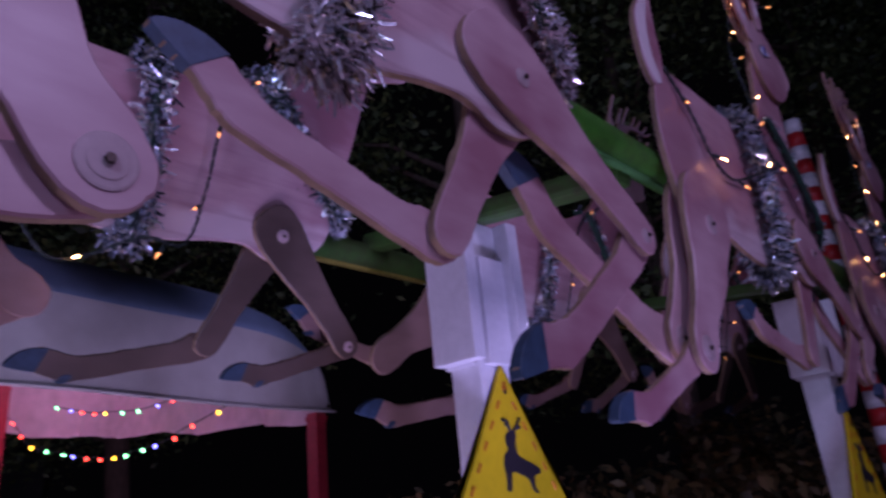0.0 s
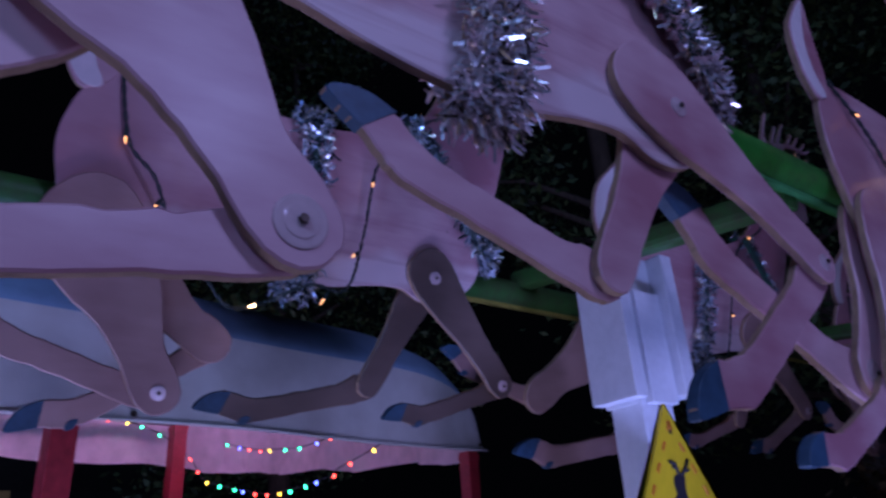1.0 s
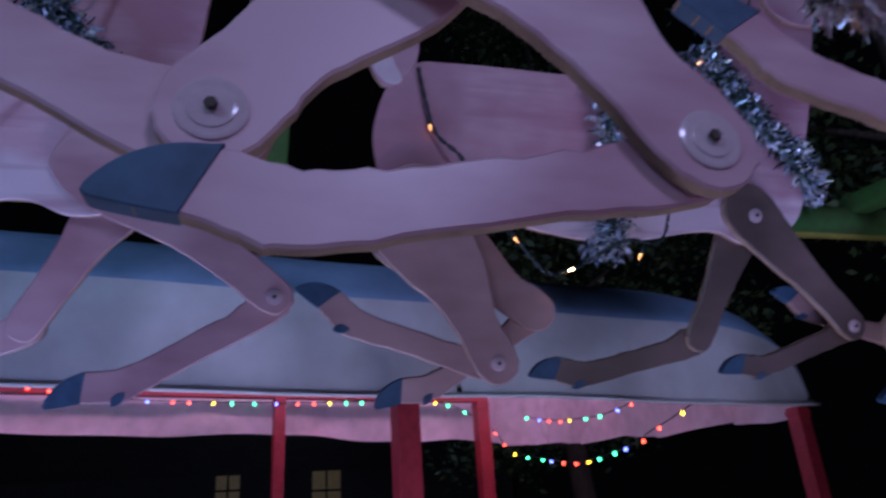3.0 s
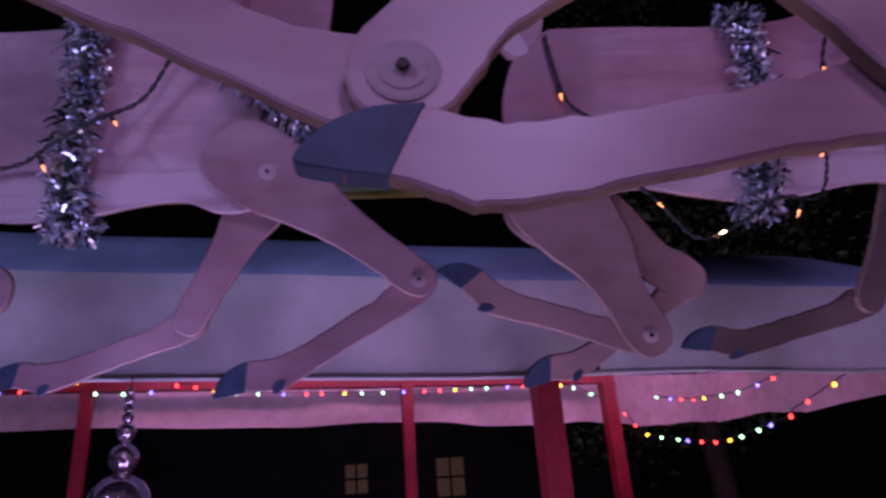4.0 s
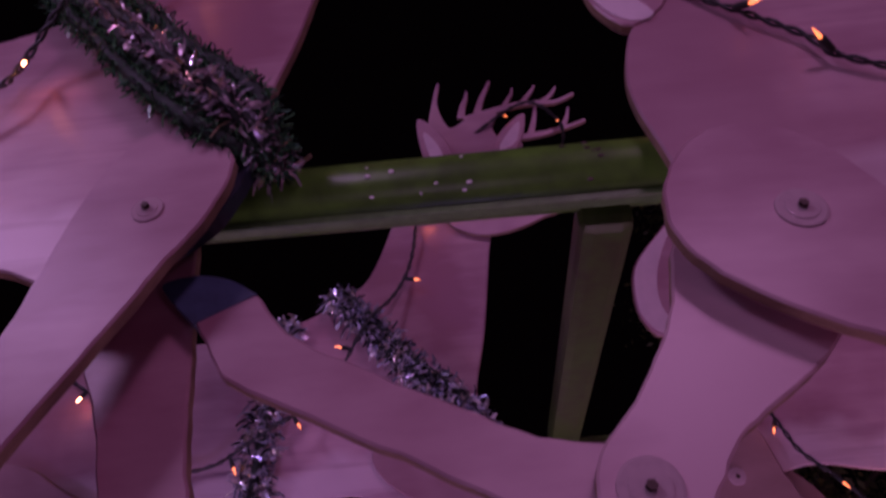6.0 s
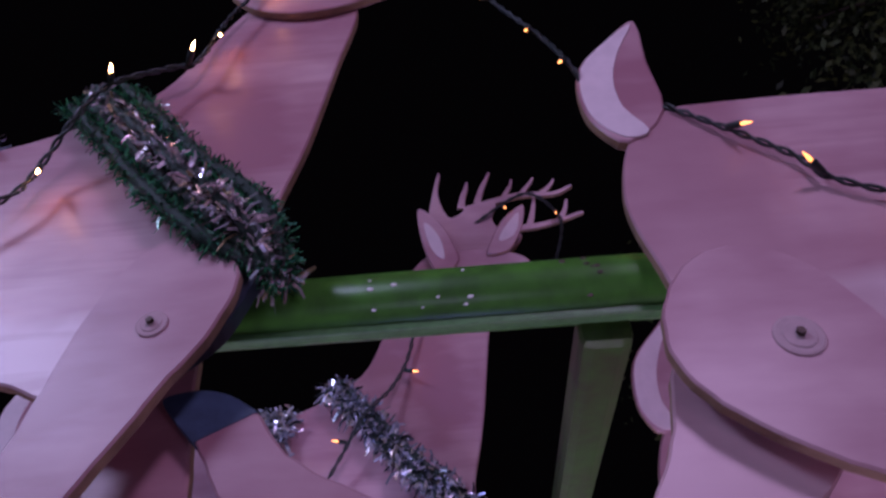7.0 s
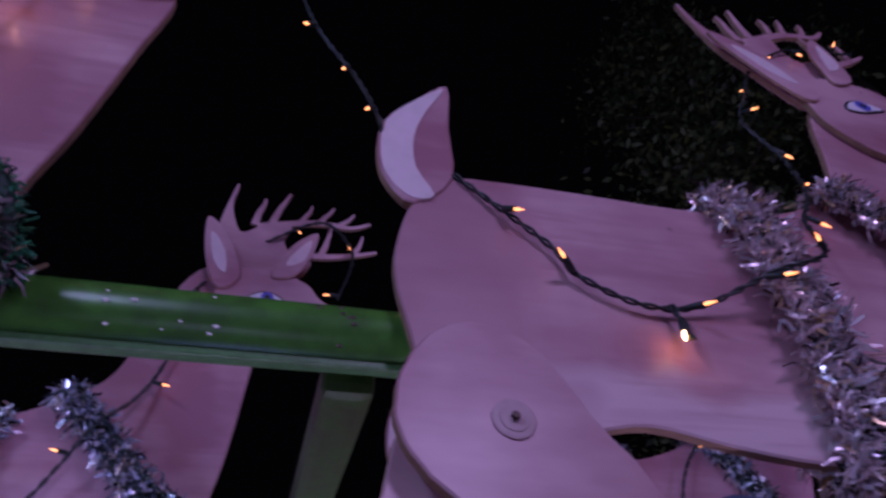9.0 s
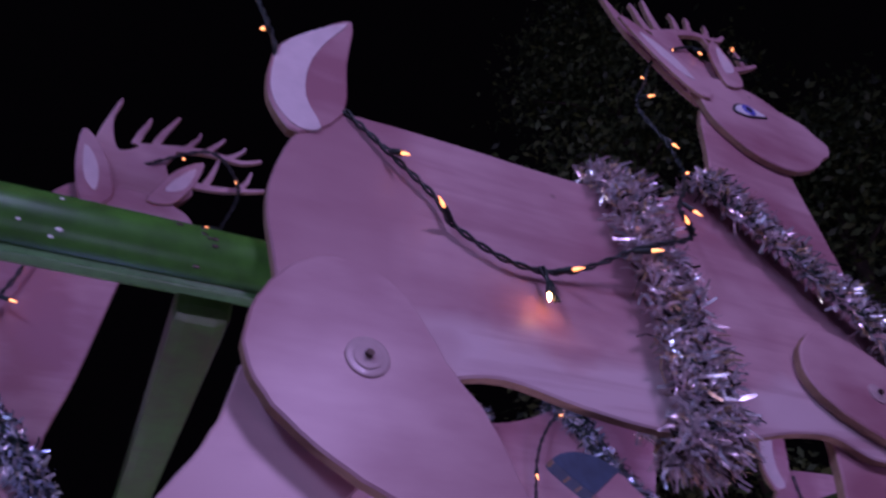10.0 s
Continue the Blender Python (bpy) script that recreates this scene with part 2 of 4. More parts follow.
TAIL_PALE = [(-0.012, 0.775), (-0.07, 0.72), (-0.133, 0.628), (-0.145, 0.52), (-0.13, 0.455), (-0.095, 0.415), (-0.058, 0.43), (-0.085, 0.50), (-0.083, 0.59), (-0.055, 0.68)]
# upper legs, from pivot (0, 0) along +u to the joint at u = length
THIGH = [(-0.155, 0.02), (-0.135, -0.06), (-0.08, -0.12), (0.0, -0.133), (0.10, -0.105), (0.18, -0.07), (0.28, -0.055), (0.37, -0.055), (0.417, -0.03),
         (0.425, 0.01), (0.405, 0.045), (0.35, 0.055), (0.28, 0.05), (0.21, 0.07), (0.14, 0.09), (0.05, 0.095), (-0.05, 0.11), (-0.12, 0.085)]
SHANK = [(-0.15, 0.0), (-0.14, -0.07), (-0.08, -0.10), (0.02, -0.095), (0.12, -0.07), (0.22, -0.05), (0.33, -0.043), (0.42, -0.043), (0.462, -0.025), (0.468, 0.01),
         (0.45, 0.038), (0.40, 0.046), (0.30, 0.048), (0.18, 0.06), (0.08, 0.085), (-0.02, 0.10), (-0.11, 0.075)]
SLIM = [(-0.095, 0.0), (-0.085, -0.05), (-0.04, -0.078), (0.03, -0.08), (0.12, -0.068), (0.22, -0.052), (0.33, -0.043), (0.42, -0.043), (0.462, -0.025), (0.468, 0.01),
        (0.45, 0.038), (0.40, 0.046), (0.30, 0.046), (0.18, 0.056), (0.08, 0.07), (0.0, 0.08), (-0.05, 0.072), (-0.085, 0.045)]
LOWER = [(-0.045, 0.0), (-0.03, 0.035), (0.03, 0.035), (0.10, 0.012), (0.20, 0.006), (0.30, 0.0), (0.37, 0.004), (0.43, 0.027), (0.468, 0.029), (0.505, 0.018), (0.531, -0.006),
         (0.505, -0.018), (0.468, -0.029), (0.425, -0.052), (0.385, -0.068), (0.27, -0.062), (0.15, -0.056), (0.02, -0.052), (-0.03, -0.035)]
HOOFRIM = [(0.428, 0.0275), (0.468, 0.0305), (0.506, 0.0195), (0.533, -0.006), (0.506, -0.0195), (0.466, -0.0315)]
HEAD = [(0.0, 0.0), (0.03, -0.055), (0.082, -0.092), (0.14, -0.107), (0.20, -0.103), (0.27, -0.083), (0.34, -0.05), (0.385, -0.035), (0.425, 0.005), (0.41, 0.035),
        (0.395, 0.085), (0.335, 0.13), (0.30, 0.18), (0.246, 0.212), (0.18, 0.235), (0.08, 0.235), (0.02, 0.20), (0.0, 0.13), (-0.015, 0.06)]
EAR_BACK = [(0.03, 0.13), (-0.01, 0.14), (-0.04, 0.21), (-0.062, 0.32), (-0.066, 0.44), (-0.02, 0.41), (0.03, 0.33), (0.06, 0.24), (0.07, 0.18)]
EAR_FRONT = [(0.17, 0.20), (0.19, 0.27), (0.235, 0.36), (0.311, 0.425), (0.308, 0.35), (0.288, 0.285), (0.245, 0.21)]
EAR_BACK_PALE = [(0.02, 0.19), (-0.018, 0.23), (-0.040, 0.31), (-0.045, 0.37), (-0.015, 0.34), (0.015, 0.27)]
EAR_FRONT_PALE = [(0.215, 0.255), (0.235, 0.31), (0.29, 0.385), (0.288, 0.33), (0.265, 0.275)]
WEB = [(0.03, 0.15), (-0.01, 0.30), (-0.03, 0.42), (-0.012, 0.55), (0.01, 0.65), (0.02, 0.64), (0.008, 0.54), (0.04, 0.425), (0.08, 0.43), (0.13, 0.475), (0.21, 0.49),
       (0.22, 0.46), (0.20, 0.40), (0.22, 0.35), (0.27, 0.33), (0.30, 0.30), (0.25, 0.22), (0.15, 0.15)]
TINES = [((0.10, 0.45), (0.30, 0.505), (0.43, 0.50), (0.503, 0.535), 0.017), ((0.24, 0.34), (0.36, 0.345), (0.46, 0.37), (0.53, 0.395), 0.016), ((0.09, 0.46), (0.10, 0.52), (0.113, 0.56), (0.118, 0.595), 0.014),
         ((0.15, 0.48), (0.17, 0.55), (0.19, 0.60), (0.205, 0.64), 0.014), ((0.31, 0.50), (0.335, 0.54), (0.355, 0.57), (0.367, 0.595), 0.012), ((0.38, 0.50), (0.41, 0.525), (0.43, 0.55), (0.442, 0.575), 0.012),
         ((0.33, 0.345), (0.345, 0.40), (0.355, 0.45), (0.36, 0.49), 0.013), ((0.44, 0.365), (0.46, 0.40), (0.47, 0.43), (0.476, 0.465), 0.012), ((0.25, 0.50), (0.27, 0.54), (0.28, 0.56), (0.285, 0.59), 0.011)]
EYE = [(0.095, 0.10), (0.125, 0.125), (0.165, 0.132), (0.205, 0.118), (0.235, 0.088), (0.20, 0.083), (0.155, 0.08), (0.12, 0.085)]
PLY = 0.02


def turned(pts, origin, angle, scale=1.0, flip=1):
    c, s = math.cos(angle), math.sin(angle)
    return [(origin[0] + scale * (c * u - s * v * flip), origin[1] + scale * (s * u + c * v * flip)) for u, v in pts]


def swung(shape, degrees):
    """An ear turned about its root."""
    return turned([(u - 0.03, v - 0.15) for u, v in shape], (0.03, 0.15), radians(degrees))


def bolt(parent, x, y, z, r):
    washer = part("washer", disc(bmesh.new(), x, y, z, r, 0.003), WASHER, parent, "round pale plastic washer")
    part("washer_cap", disc(bmesh.new(), x, y - 0.003, z, 0.66 * r, 0.0015), WASHER, washer)
    part("bolt_head", disc(bmesh.new(), x, y - 0.007, z, 0.08 * r + 0.0035, 0.0045, 6), BOLT, washer, "rusty hexagonal bolt head")


def worn(pts, amount=0.0011):
    """A sawn outline with small dents and swellings."""
    return [(u + random.gauss(0, amount), v + random.gauss(0, amount)) for u, v in pts]


def leg(parent, pivot, joint, tip, y_upper, y_lower, shape, length, near, big, paint):
    """An upper and a lower leg sheet pinned together, each turned to reach the joint and the hoof's tip."""
    a = math.atan2(joint[1] - pivot[1], joint[0] - pivot[0])
    k = math.hypot(joint[0] - pivot[0], joint[1] - pivot[1]) / length
    upper = part("upper_leg", plate(bmesh.new(), worn(curve_through(turned(shape, pivot, a, k), 5), 0.0007), y_upper, PLY), [paint, EDGE], parent)
    b = math.atan2(tip[1] - joint[1], tip[0] - joint[0])
    k = math.hypot(tip[0] - joint[0], tip[1] - joint[1]) / 0.533
    lower = part("lower_leg", plate(bmesh.new(), worn(curve_through(turned(LOWER, joint, b, k, -1), 5)), y_lower, PLY), [paint, EDGE], parent)
    part("hoof", plate(bmesh.new(), curve_through(turned(HOOFRIM, joint, b, k, -1), 4, False), y_lower, PLY + 0.003, 0.001), [HOOF, HOOF], lower, "dark blue painted hoof")
    if not big and paint is not TAN:
        part("dewclaw", plate(bmesh.new(), curve_through(turned([(0.375, -0.052), (0.392, -0.068), (0.412, -0.066), (0.405, -0.05), (0.39, -0.046)], joint, b, k, -1), 3), y_lower, PLY + 0.003, 0.001), [HOOF, HOOF], lower, "small dark painted dewclaw")
    if near:
        bolt(upper, pivot[0], y_upper - PLY / 2, pivot[1], 0.028 if big else 0.02)
    if near or big:
        bolt(upper, joint[0], y_upper - PLY / 2, joint[1], 0.031 if big else 0.018)


def reindeer(x, y, z, legs, shoulder, nape, tilt, size, big=True, back=0.0225, ear_turn=0, nose=False, wide=1.0, label=""):
    """A flat plywood reindeer; its origin lies on the hip's pivot. legs: joint and hoof tip of near hind, far hind, near fore, far fore."""
    squat = 1.0 if big else SQUAT
    low = [(u, v * squat if v > 0 else v) for u, v in BODY]
    deer = thing("reindeer", pose(x, y, z, 0 if big else LEAN_IN), label or "tan painted plywood reindeer with bolted legs galloping in the air", "reindeer", "reindeer of the flying team")
    part("body", plate(bmesh.new(), curve_through(low), 0, PLY), [PAINT, EDGE], deer)
    tail = part("tail", plate(bmesh.new(), curve_through([(u, v * squat) for u, v in TAIL], 3), -0.004, PLY), [TAN, EDGE], deer)
    part("tail_underside", plate(bmesh.new(), curve_through([(u, v * squat) for u, v in TAIL_PALE], 3), -0.013, 0.006, 0.001), [PALE, PALE], tail, "pale painted tail edge")
    paint = TAN if big else ROSE if legs is LEAP else BROWN
    (nh, nht), (fh, fht), (nf, nft), (ff, fft) = legs
    leg(deer, (0, 0), nh, nht, -0.0225, 0.0, THIGH, 0.375, True, big, paint)
    leg(deer, (0, 0), fh, fht, 0.0225, 0.0445, THIGH, 0.375, False, big, paint)
    fore = SLIM if legs is GATHER else [(u, v * 0.78 if v > 0 and u < 0.15 else v) for u, v in SHANK] if legs is REACH else SHANK
    paint = UMBER if legs is GATHER else paint
    leg(deer, shoulder, nf, nft, -0.0225, 0.0, fore, 0.43, True, False, paint)
    leg(deer, (shoulder[0] - (0.06 if back > 0.05 else 0), shoulder[1]), ff, fft, back, back + 0.022, [(u, v * wide) for u, v in fore], 0.43, False, False, paint)
    a = radians(tilt)
    hd = part("head", plate(bmesh.new(), curve_through(turned(HEAD, nape, a, size, squat)), -0.0215, PLY), [TAN, EDGE], deer)
    rack = part("antler", plate(bmesh.new(), curve_through(turned(WEB, nape, a, size, squat), 3), 0.0, PLY * 0.9), [TAN, EDGE], deer)
    for *pts, r in TINES:
        left = curve_through(pts, 4, False)
        n = len(left) - 1
        rim = []
        for i, p in enumerate(left):
            d = left[min(i + 1, n)] - left[max(i - 1, 0)]
            d = d / np.hypot(*d)
            rim.append((p, np.array((-d[1], d[0])) * r * (1 - 0.65 * i / n)))
        part("tine", plate(bmesh.new(), turned([p + o for p, o in rim] + [p - o for p, o in rim[::-1]], nape, a, size, squat), 0.0015 * random.uniform(-1, 1), PLY * 0.8, 0.002), [TAN, EDGE], rack)
    if nose:
        # a thin dark crescent, painted as the shoulder's shade on the chest edge
        part("chest_shade", plate(bmesh.new(), curve_through([(1.122, 0.285), (1.127, 0.24), (1.125, 0.19), (1.103, 0.11), (1.078, 0.06), (1.02, 0.012), (1.0, 0.03), (1.045, 0.085), (1.06, 0.15), (1.06, 0.22), (1.075, 0.28)], 3), -0.001, PLY + 0.005, 0.001), [CHESTSHADE, CHESTSHADE], deer, "dark crescent standing in for shade on the chest edge")
        part("nose", plate(bmesh.new(), curve_through(turned([(0.355, -0.062), (0.42, -0.047), (0.468, -0.008), (0.475, 0.035), (0.435, 0.078), (0.385, 0.058), (0.352, 0.0)], nape, a, size, squat), 4), -0.0215, PLY + 0.012, 0.004), [BLACK, BLACK], hd, "round black nose")
    for name, shape, pale, yy in (("ear", swung(EAR_BACK, ear_turn), swung(EAR_BACK_PALE, ear_turn), -0.036), ("ear", EAR_FRONT, EAR_FRONT_PALE, -0.036)):
        ear = part(name, plate(bmesh.new(), curve_through(turned(shape, nape, a, size, squat), 3), yy, 0.012), [TAN, EDGE], hd)
        part("inner_ear", plate(bmesh.new(), curve_through(turned(pale, nape, a, size, squat), 3), yy - 0.0065, 0.004, 0.001), [PALE, PALE], ear, "pale painted inner ear")
    eye = part("eye", plate(bmesh.new(), curve_through(turned([(0.165 + 0.95 * (u - 0.165), 0.105 + 1.05 * (v - 0.105)) for u, v in EYE], nape, a, size, squat), 3), -0.0325, 0.004, 0.001), [BLACK, BLACK], hd, "painted almond eye with blue iris")
    part("eye_white", plate(bmesh.new(), curve_through(turned([(0.165 + 0.82 * (u - 0.165), 0.105 + 0.82 * (v - 0.105)) for u, v in EYE], nape, a, size, squat), 3), -0.035, 0.003, 0.0008), [EYEWHITE, EYEWHITE], eye)
    (ix, iz), = turned([(0.165, 0.106)], nape, a, size, squat)
    part("iris", disc(bmesh.new(), ix, -0.0365, iz, 0.0205 * size, 0.002), IRIS, eye)
    part("pupil", disc(bmesh.new(), ix, -0.0385, iz, 0.009 * size, 0.0015, 16), BLACK, eye)
    return deer



NEAR, FAR = 0.652, 1.672
LEAN_IN, SQUAT = 15, 0.86  # the rear row leans towards the front one, and its cut-outs are lower
STRIDE = (((0.222, -0.30), (-0.306, -0.366)), ((-0.22, -0.278), (-0.742, 0.03)), ((1.36, -0.125), (0.864, -0.455)), ((0.765, -0.235), (0.285, -0.055)))
REACH = (((0.222, -0.30), (-0.306, -0.366)), ((-0.215, -0.27), (-0.707, -0.014)), ((0.85, -0.32), (0.38, -0.2)), ((1.05, -0.31), (0.55, -0.42)))
GATHER = (((0.18, -0.335), (-0.304, -0.155)), ((0.30, -0.205), (-0.112, -0.437)), ((1.222, -0.235), (0.811, -0.357)), ((0.765, -0.272), (0.286, -0.362)))
LEAP = (((0.40, -0.17), (-0.05, -0.41)), ((-0.2, -0.26), (-0.6, -0.1)), ((1.346, -0.184), (0.878, -0.42)), ((0.822, -0.252), (0.37, -0.375)))
PUSH = (((-0.20, -0.35), (-0.62, -0.51)), ((-0.22, -0.32), (-0.82, 0.0)), ((1.36, -0.125), (0.864, -0.455)), ((0.80, -0.27), (0.30, -0.15)))
TRAIL = (((0.10, -0.366), (-0.45, -0.435)), ((-0.341, -0.253), (-0.74, -0.13)), ((1.30, -0.2), (0.90, -0.40)), ((0.84, -0.27), (0.45, -0.38)))
TEAM = [
    ((0.012, NEAR, 2.136), STRIDE, (0.965, 0.11), (1.008, 0.872), 18, 1.1), ((-1.748, NEAR, 2.15), REACH, (1.008, 0.075), (0.955, 0.985), 16, 1.17),
    ((1.772, NEAR, 2.13), PUSH, (0.965, 0.11), (0.985, 0.90), 18, 1.1), ((3.53, NEAR, 2.13), STRIDE, (0.965, 0.11), (0.985, 0.90), 18, 1.1),
    ((0.204, FAR, 2.24), GATHER, (0.927, 0.064), (1.0, 0.72), 0, 0.83), ((-1.494, FAR, 2.24), LEAP, (1.011, 0.077), (1.065, 0.745), 0, 0.83),
    ((1.97, FAR, 2.24), TRAIL, (0.94, 0.075), (0.98, 0.72), 0, 0.83), ((3.72, FAR, 2.24), GATHER, (0.927, 0.064), (1.0, 0.72), 0, 0.83)]
for (x, y, z), legs, shoulder, nape, tilt, size in TEAM:
    reindeer(x, y, z, legs, shoulder, nape, tilt, size, y < 1, 0.08 if legs is REACH else 0.0225, 38 if legs is REACH else 0, legs is REACH, 1.15 if legs is REACH else 1.0)


# ---- tinsel, and strings of lights on the reindeer ----
def tinsel_material(name, tint, shade, steps):
    """Foil strips, each with its own tone from dull to bright."""
    m = bpy.data.materials.new(name)
    m.use_nodes = True
    nt = m.node_tree
    bs = nt.nodes["Principled BSDF"]
    bs.inputs["Metallic"].default_value, bs.inputs["Roughness"].default_value = 0.72, 0.24
    geo = nt.nodes.new("ShaderNodeNewGeometry")
    ramp = nt.nodes.new("ShaderNodeValToRGB")
    ramp.color_ramp.elements[0].color, ramp.color_ramp.elements[1].color = (*shade, 1), (*tint, 1)
    ramp.color_ramp.interpolation = "CONSTANT"
    for at, scale, hue in steps:
        ramp.color_ramp.elements.new(at).color = (*(c * scale * h for c, h in zip(tint, hue)), 1)
    ramp.color_ramp.elements[0].position, ramp.color_ramp.elements[-1].position = 0.0, 0.93
    nt.links.new(geo.outputs["Random Per Island"], ramp.inputs["Fac"])
    nt.links.new(ramp.outputs["Color"], bs.inputs["Base Color"])
    return m


SHEEN = ((0.25, 0.5, (0.8, 0.95, 1.1)), (0.42, 0.85, (1.0, 0.92, 0.75)), (0.56, 1.0, (0.78, 0.88, 1.0)), (0.74, 1.0, (0.95, 0.95, 1.0)))
WARM = ((0.12, 0.6, (1.0, 0.85, 0.82)), (0.25, 1.0, (1.0, 0.88, 0.9)), (0.52, 1.0, (1.0, 0.76, 0.45)), (0.60, 1.0, (0.85, 0.93, 1.0)), (0.78, 1.0, (1.0, 0.92, 0.95)))
SILVER = tinsel_material("silver_tinsel", (1.0, 1.0, 1.0), (0.06, 0.08, 0.09), SHEEN)
COPPER = tinsel_material("copper_tinsel", (1.0, 0.97, 0.97), (0.10, 0.08, 0.08), WARM)
PINE = tinsel_material("green_tinsel", (0.008, 0.40, 0.17), (0.002, 0.05, 0.03), ((0.25, 0.4, (1, 1, 1)), (0.5, 0.7, (1, 0.9, 1.2)), (0.75, 1.0, (1, 1, 1))))
PINE.node_tree.nodes["Principled BSDF"].inputs["Metallic"].default_value = 0.15
DARKCORE = material("tinsel_core", (0.012, 0.05, 0.035), 0.7, spread=0.3, scale=60)


def garland(name, place, paths, label, width, count, mats, lengths=(0.022, 0.045)):
    """Tinsel: a thin twisted core and many narrow foil strips that stand out from it."""
    ob = thing(name, place, label, "garland")
    foil = bmesh.new()
    rng = random.Random(hash(round(sum(place.translation) * 1000)) % 9973)
    for path, band in paths:
        pts = [Vector((p[0], p[1], p[2])) for p in path]
        steps = [Vector(q) for q in curve_through([tuple(p) for p in pts], 8, False)]
        part("core", tube(bmesh.new(), steps, 0.012, 6), DARKCORE, ob)
        for _ in range(count // 2 if band == 1 else count):
            k = rng.uniform(0, len(steps) - 1.001)
            i, f = int(k), k - int(k)
            c = steps[i].lerp(steps[i + 1], f)
            along = (steps[i + 1] - steps[i]).normalized()
            out = Vector((rng.gauss(0, 1), rng.gauss(-0.25, 0.75), rng.gauss(0, 1)))
            out = (out - 0.3 * out.dot(along) * along).normalized()
            side = Vector((rng.gauss(0, 0.8), rng.gauss(-0.9, 0.8), rng.gauss(0.5, 0.8))).cross(out).normalized()
            base = c + Vector((rng.uniform(-1, 1) * width, rng.uniform(-0.3, 0.2) * width, rng.uniform(-0.4, 0.4) * width))
            ln, w = rng.uniform(*lengths), rng.uniform(0.0018, 0.0046) if place.translation.y > 1 else rng.uniform(0.0013, 0.0036)
            if band == 1:
                ln *= 0.42 + 0.65 * min(1.0, k / (0.5 * len(steps)))
            if mats[band or 0] is PINE:
                ln, w = 0.55 * ln, 0.55 * w
            bend = Vector((0, 0, -0.25 * ln)) + 0.3 * ln * side
            a, b, t = base, base + 0.55 * ln * out, base + ln * out + bend * 0.6
            q = [foil.verts.new(v) for v in (a - w * side, a + w * side, b + w * side, b - w * side, t + 0.7 * w * side, t - 0.7 * w * side)]
            m = band if band is not None else 0
            foil.faces.new((q[0], q[1], q[2], q[3])).material_index = m
            foil.faces.new((q[3], q[2], q[4], q[5])).material_index = m
    tagged(part("foil", foil, mats, ob), kind="stuff")
    return ob


def body_band(x, y, z, big, mats=(SILVER,), shift=0.0):
    front, back = -0.035, 0.05
    loop = [(0.53, front, 0.50), (0.535, front - 0.01, 0.33), (0.525, front - 0.01, 0.15), (0.52, front, 0.0), (0.52, 0.01, -0.045), (0.525, back, 0.05), (0.53, back, 0.45), (0.53, 0.01, 0.535), (0.53, front, 0.50)]
    loop = loop if big else [(u + shift * (0.6 + 0.8 * w), f, w * SQUAT) for u, f, w in loop]
    garland("tinsel_garland", pose(x, y, z, 0 if big else LEAN_IN), [(loop, None)], "silver tinsel garland wound round the reindeer's belly", 0.052 if big else 0.045, 6500 if big else 2400, list(mats), (0.02, 0.044) if big else (0.016, 0.036))


def neck_band(x, y, z, mats, bands, label, count):
    f = -0.045
    paths = []
    for band, shift in bands:
        f = -0.045 - 0.016 * band
        paths.append(([(0.77 + shift, f, 0.60 + 0.7 * shift), (0.86 + shift, f - 0.008, 0.49 + 0.7 * shift), (0.97 + shift, f - 0.01, 0.35 + 0.7 * shift), (1.08 + shift, f, 0.24 + 0.7 * shift),
                       (1.145, 0.0, 0.17), (1.08, 0.05, 0.24), (0.90, 0.05, 0.46), (0.76 + shift, 0.0, 0.61 + 0.7 * shift)], band))
    if y > 1:
        paths = [([(u, d, w * SQUAT) for u, d, w in path], band) for path, band in paths]
    garland("tinsel_garland", pose(x, y, z, LEAN_IN if y > 1 else 0), paths, label, 0.02, count, mats, (0.02, 0.038))


for n, ((x, y, z), *_rest) in enumerate(TEAM):
    big = y < 1
    body_band(x, y, z, big, (COPPER if n == 0 else SILVER,), 0.085 if n == 5 else -0.05)
    if n == 1:
        neck_band(x, y, z, [PINE, COPPER], ((0, -0.035), (0, 0.042), (0, -0.012), (0, 0.02), (1, 0.006)), "green and copper tinsel garland round the neck", 2800)
    elif n in (0, 4, 5):
        neck_band(x, y, z, [SILVER if n else COPPER, PINE], ((0, 0.0), (0, 0.02), (0, -0.012)), "silver tinsel garland round the neck", 2200 if big else 1300)
    else:
        neck_band(x, y, z, [SILVER, PINE], ((0, 0.0), (1, -0.03)), "silver tinsel garland with green strand round the neck", 1000)

WIRE = material("green_wire", (0.018, 0.035, 0.030), 0.45, spread=0.3, scale=60)
BULBS = [material("warm_bulb", (1.0, 0.75, 0.4), 0.3, spread=0, emit=(1.0, 0.40, 0.14), power=3.2), material("bright_bulb", (1.0, 0.75, 0.4), 0.3, spread=0, emit=(1.0, 0.56, 0.27), power=38)]


def bulb_mesh(mat):
    bm = bmesh.new()
    tube(bm, [(0, 0, 0), (0, 0, 0.006), (0, 0, 0.012), (0, 0, 0.018), (0, 0, 0.023)], [0.0023, 0.0028, 0.0025, 0.0014, 0.0004], 8)
    me = bpy.data.meshes.new("bulb")
    bm.to_mesh(me)
    bm.free()
    me.materials.append(mat)
    return me


def socket_mesh():
    bm = bmesh.new()
    tube(bm, [(0, 0, -0.026), (0, 0, -0.022), (0, 0, 0.0), (0, 0, 0.003)], [0.003, 0.0052, 0.0058, 0.0045], 8)
    me = bpy.data.meshes.new("socket")
    bm.to_mesh(me)
    bm.free()
    me.materials.append(WIRE)
    return me


BULBMESH, SOCKETMESH = [bulb_mesh(m) for m in BULBS], socket_mesh()


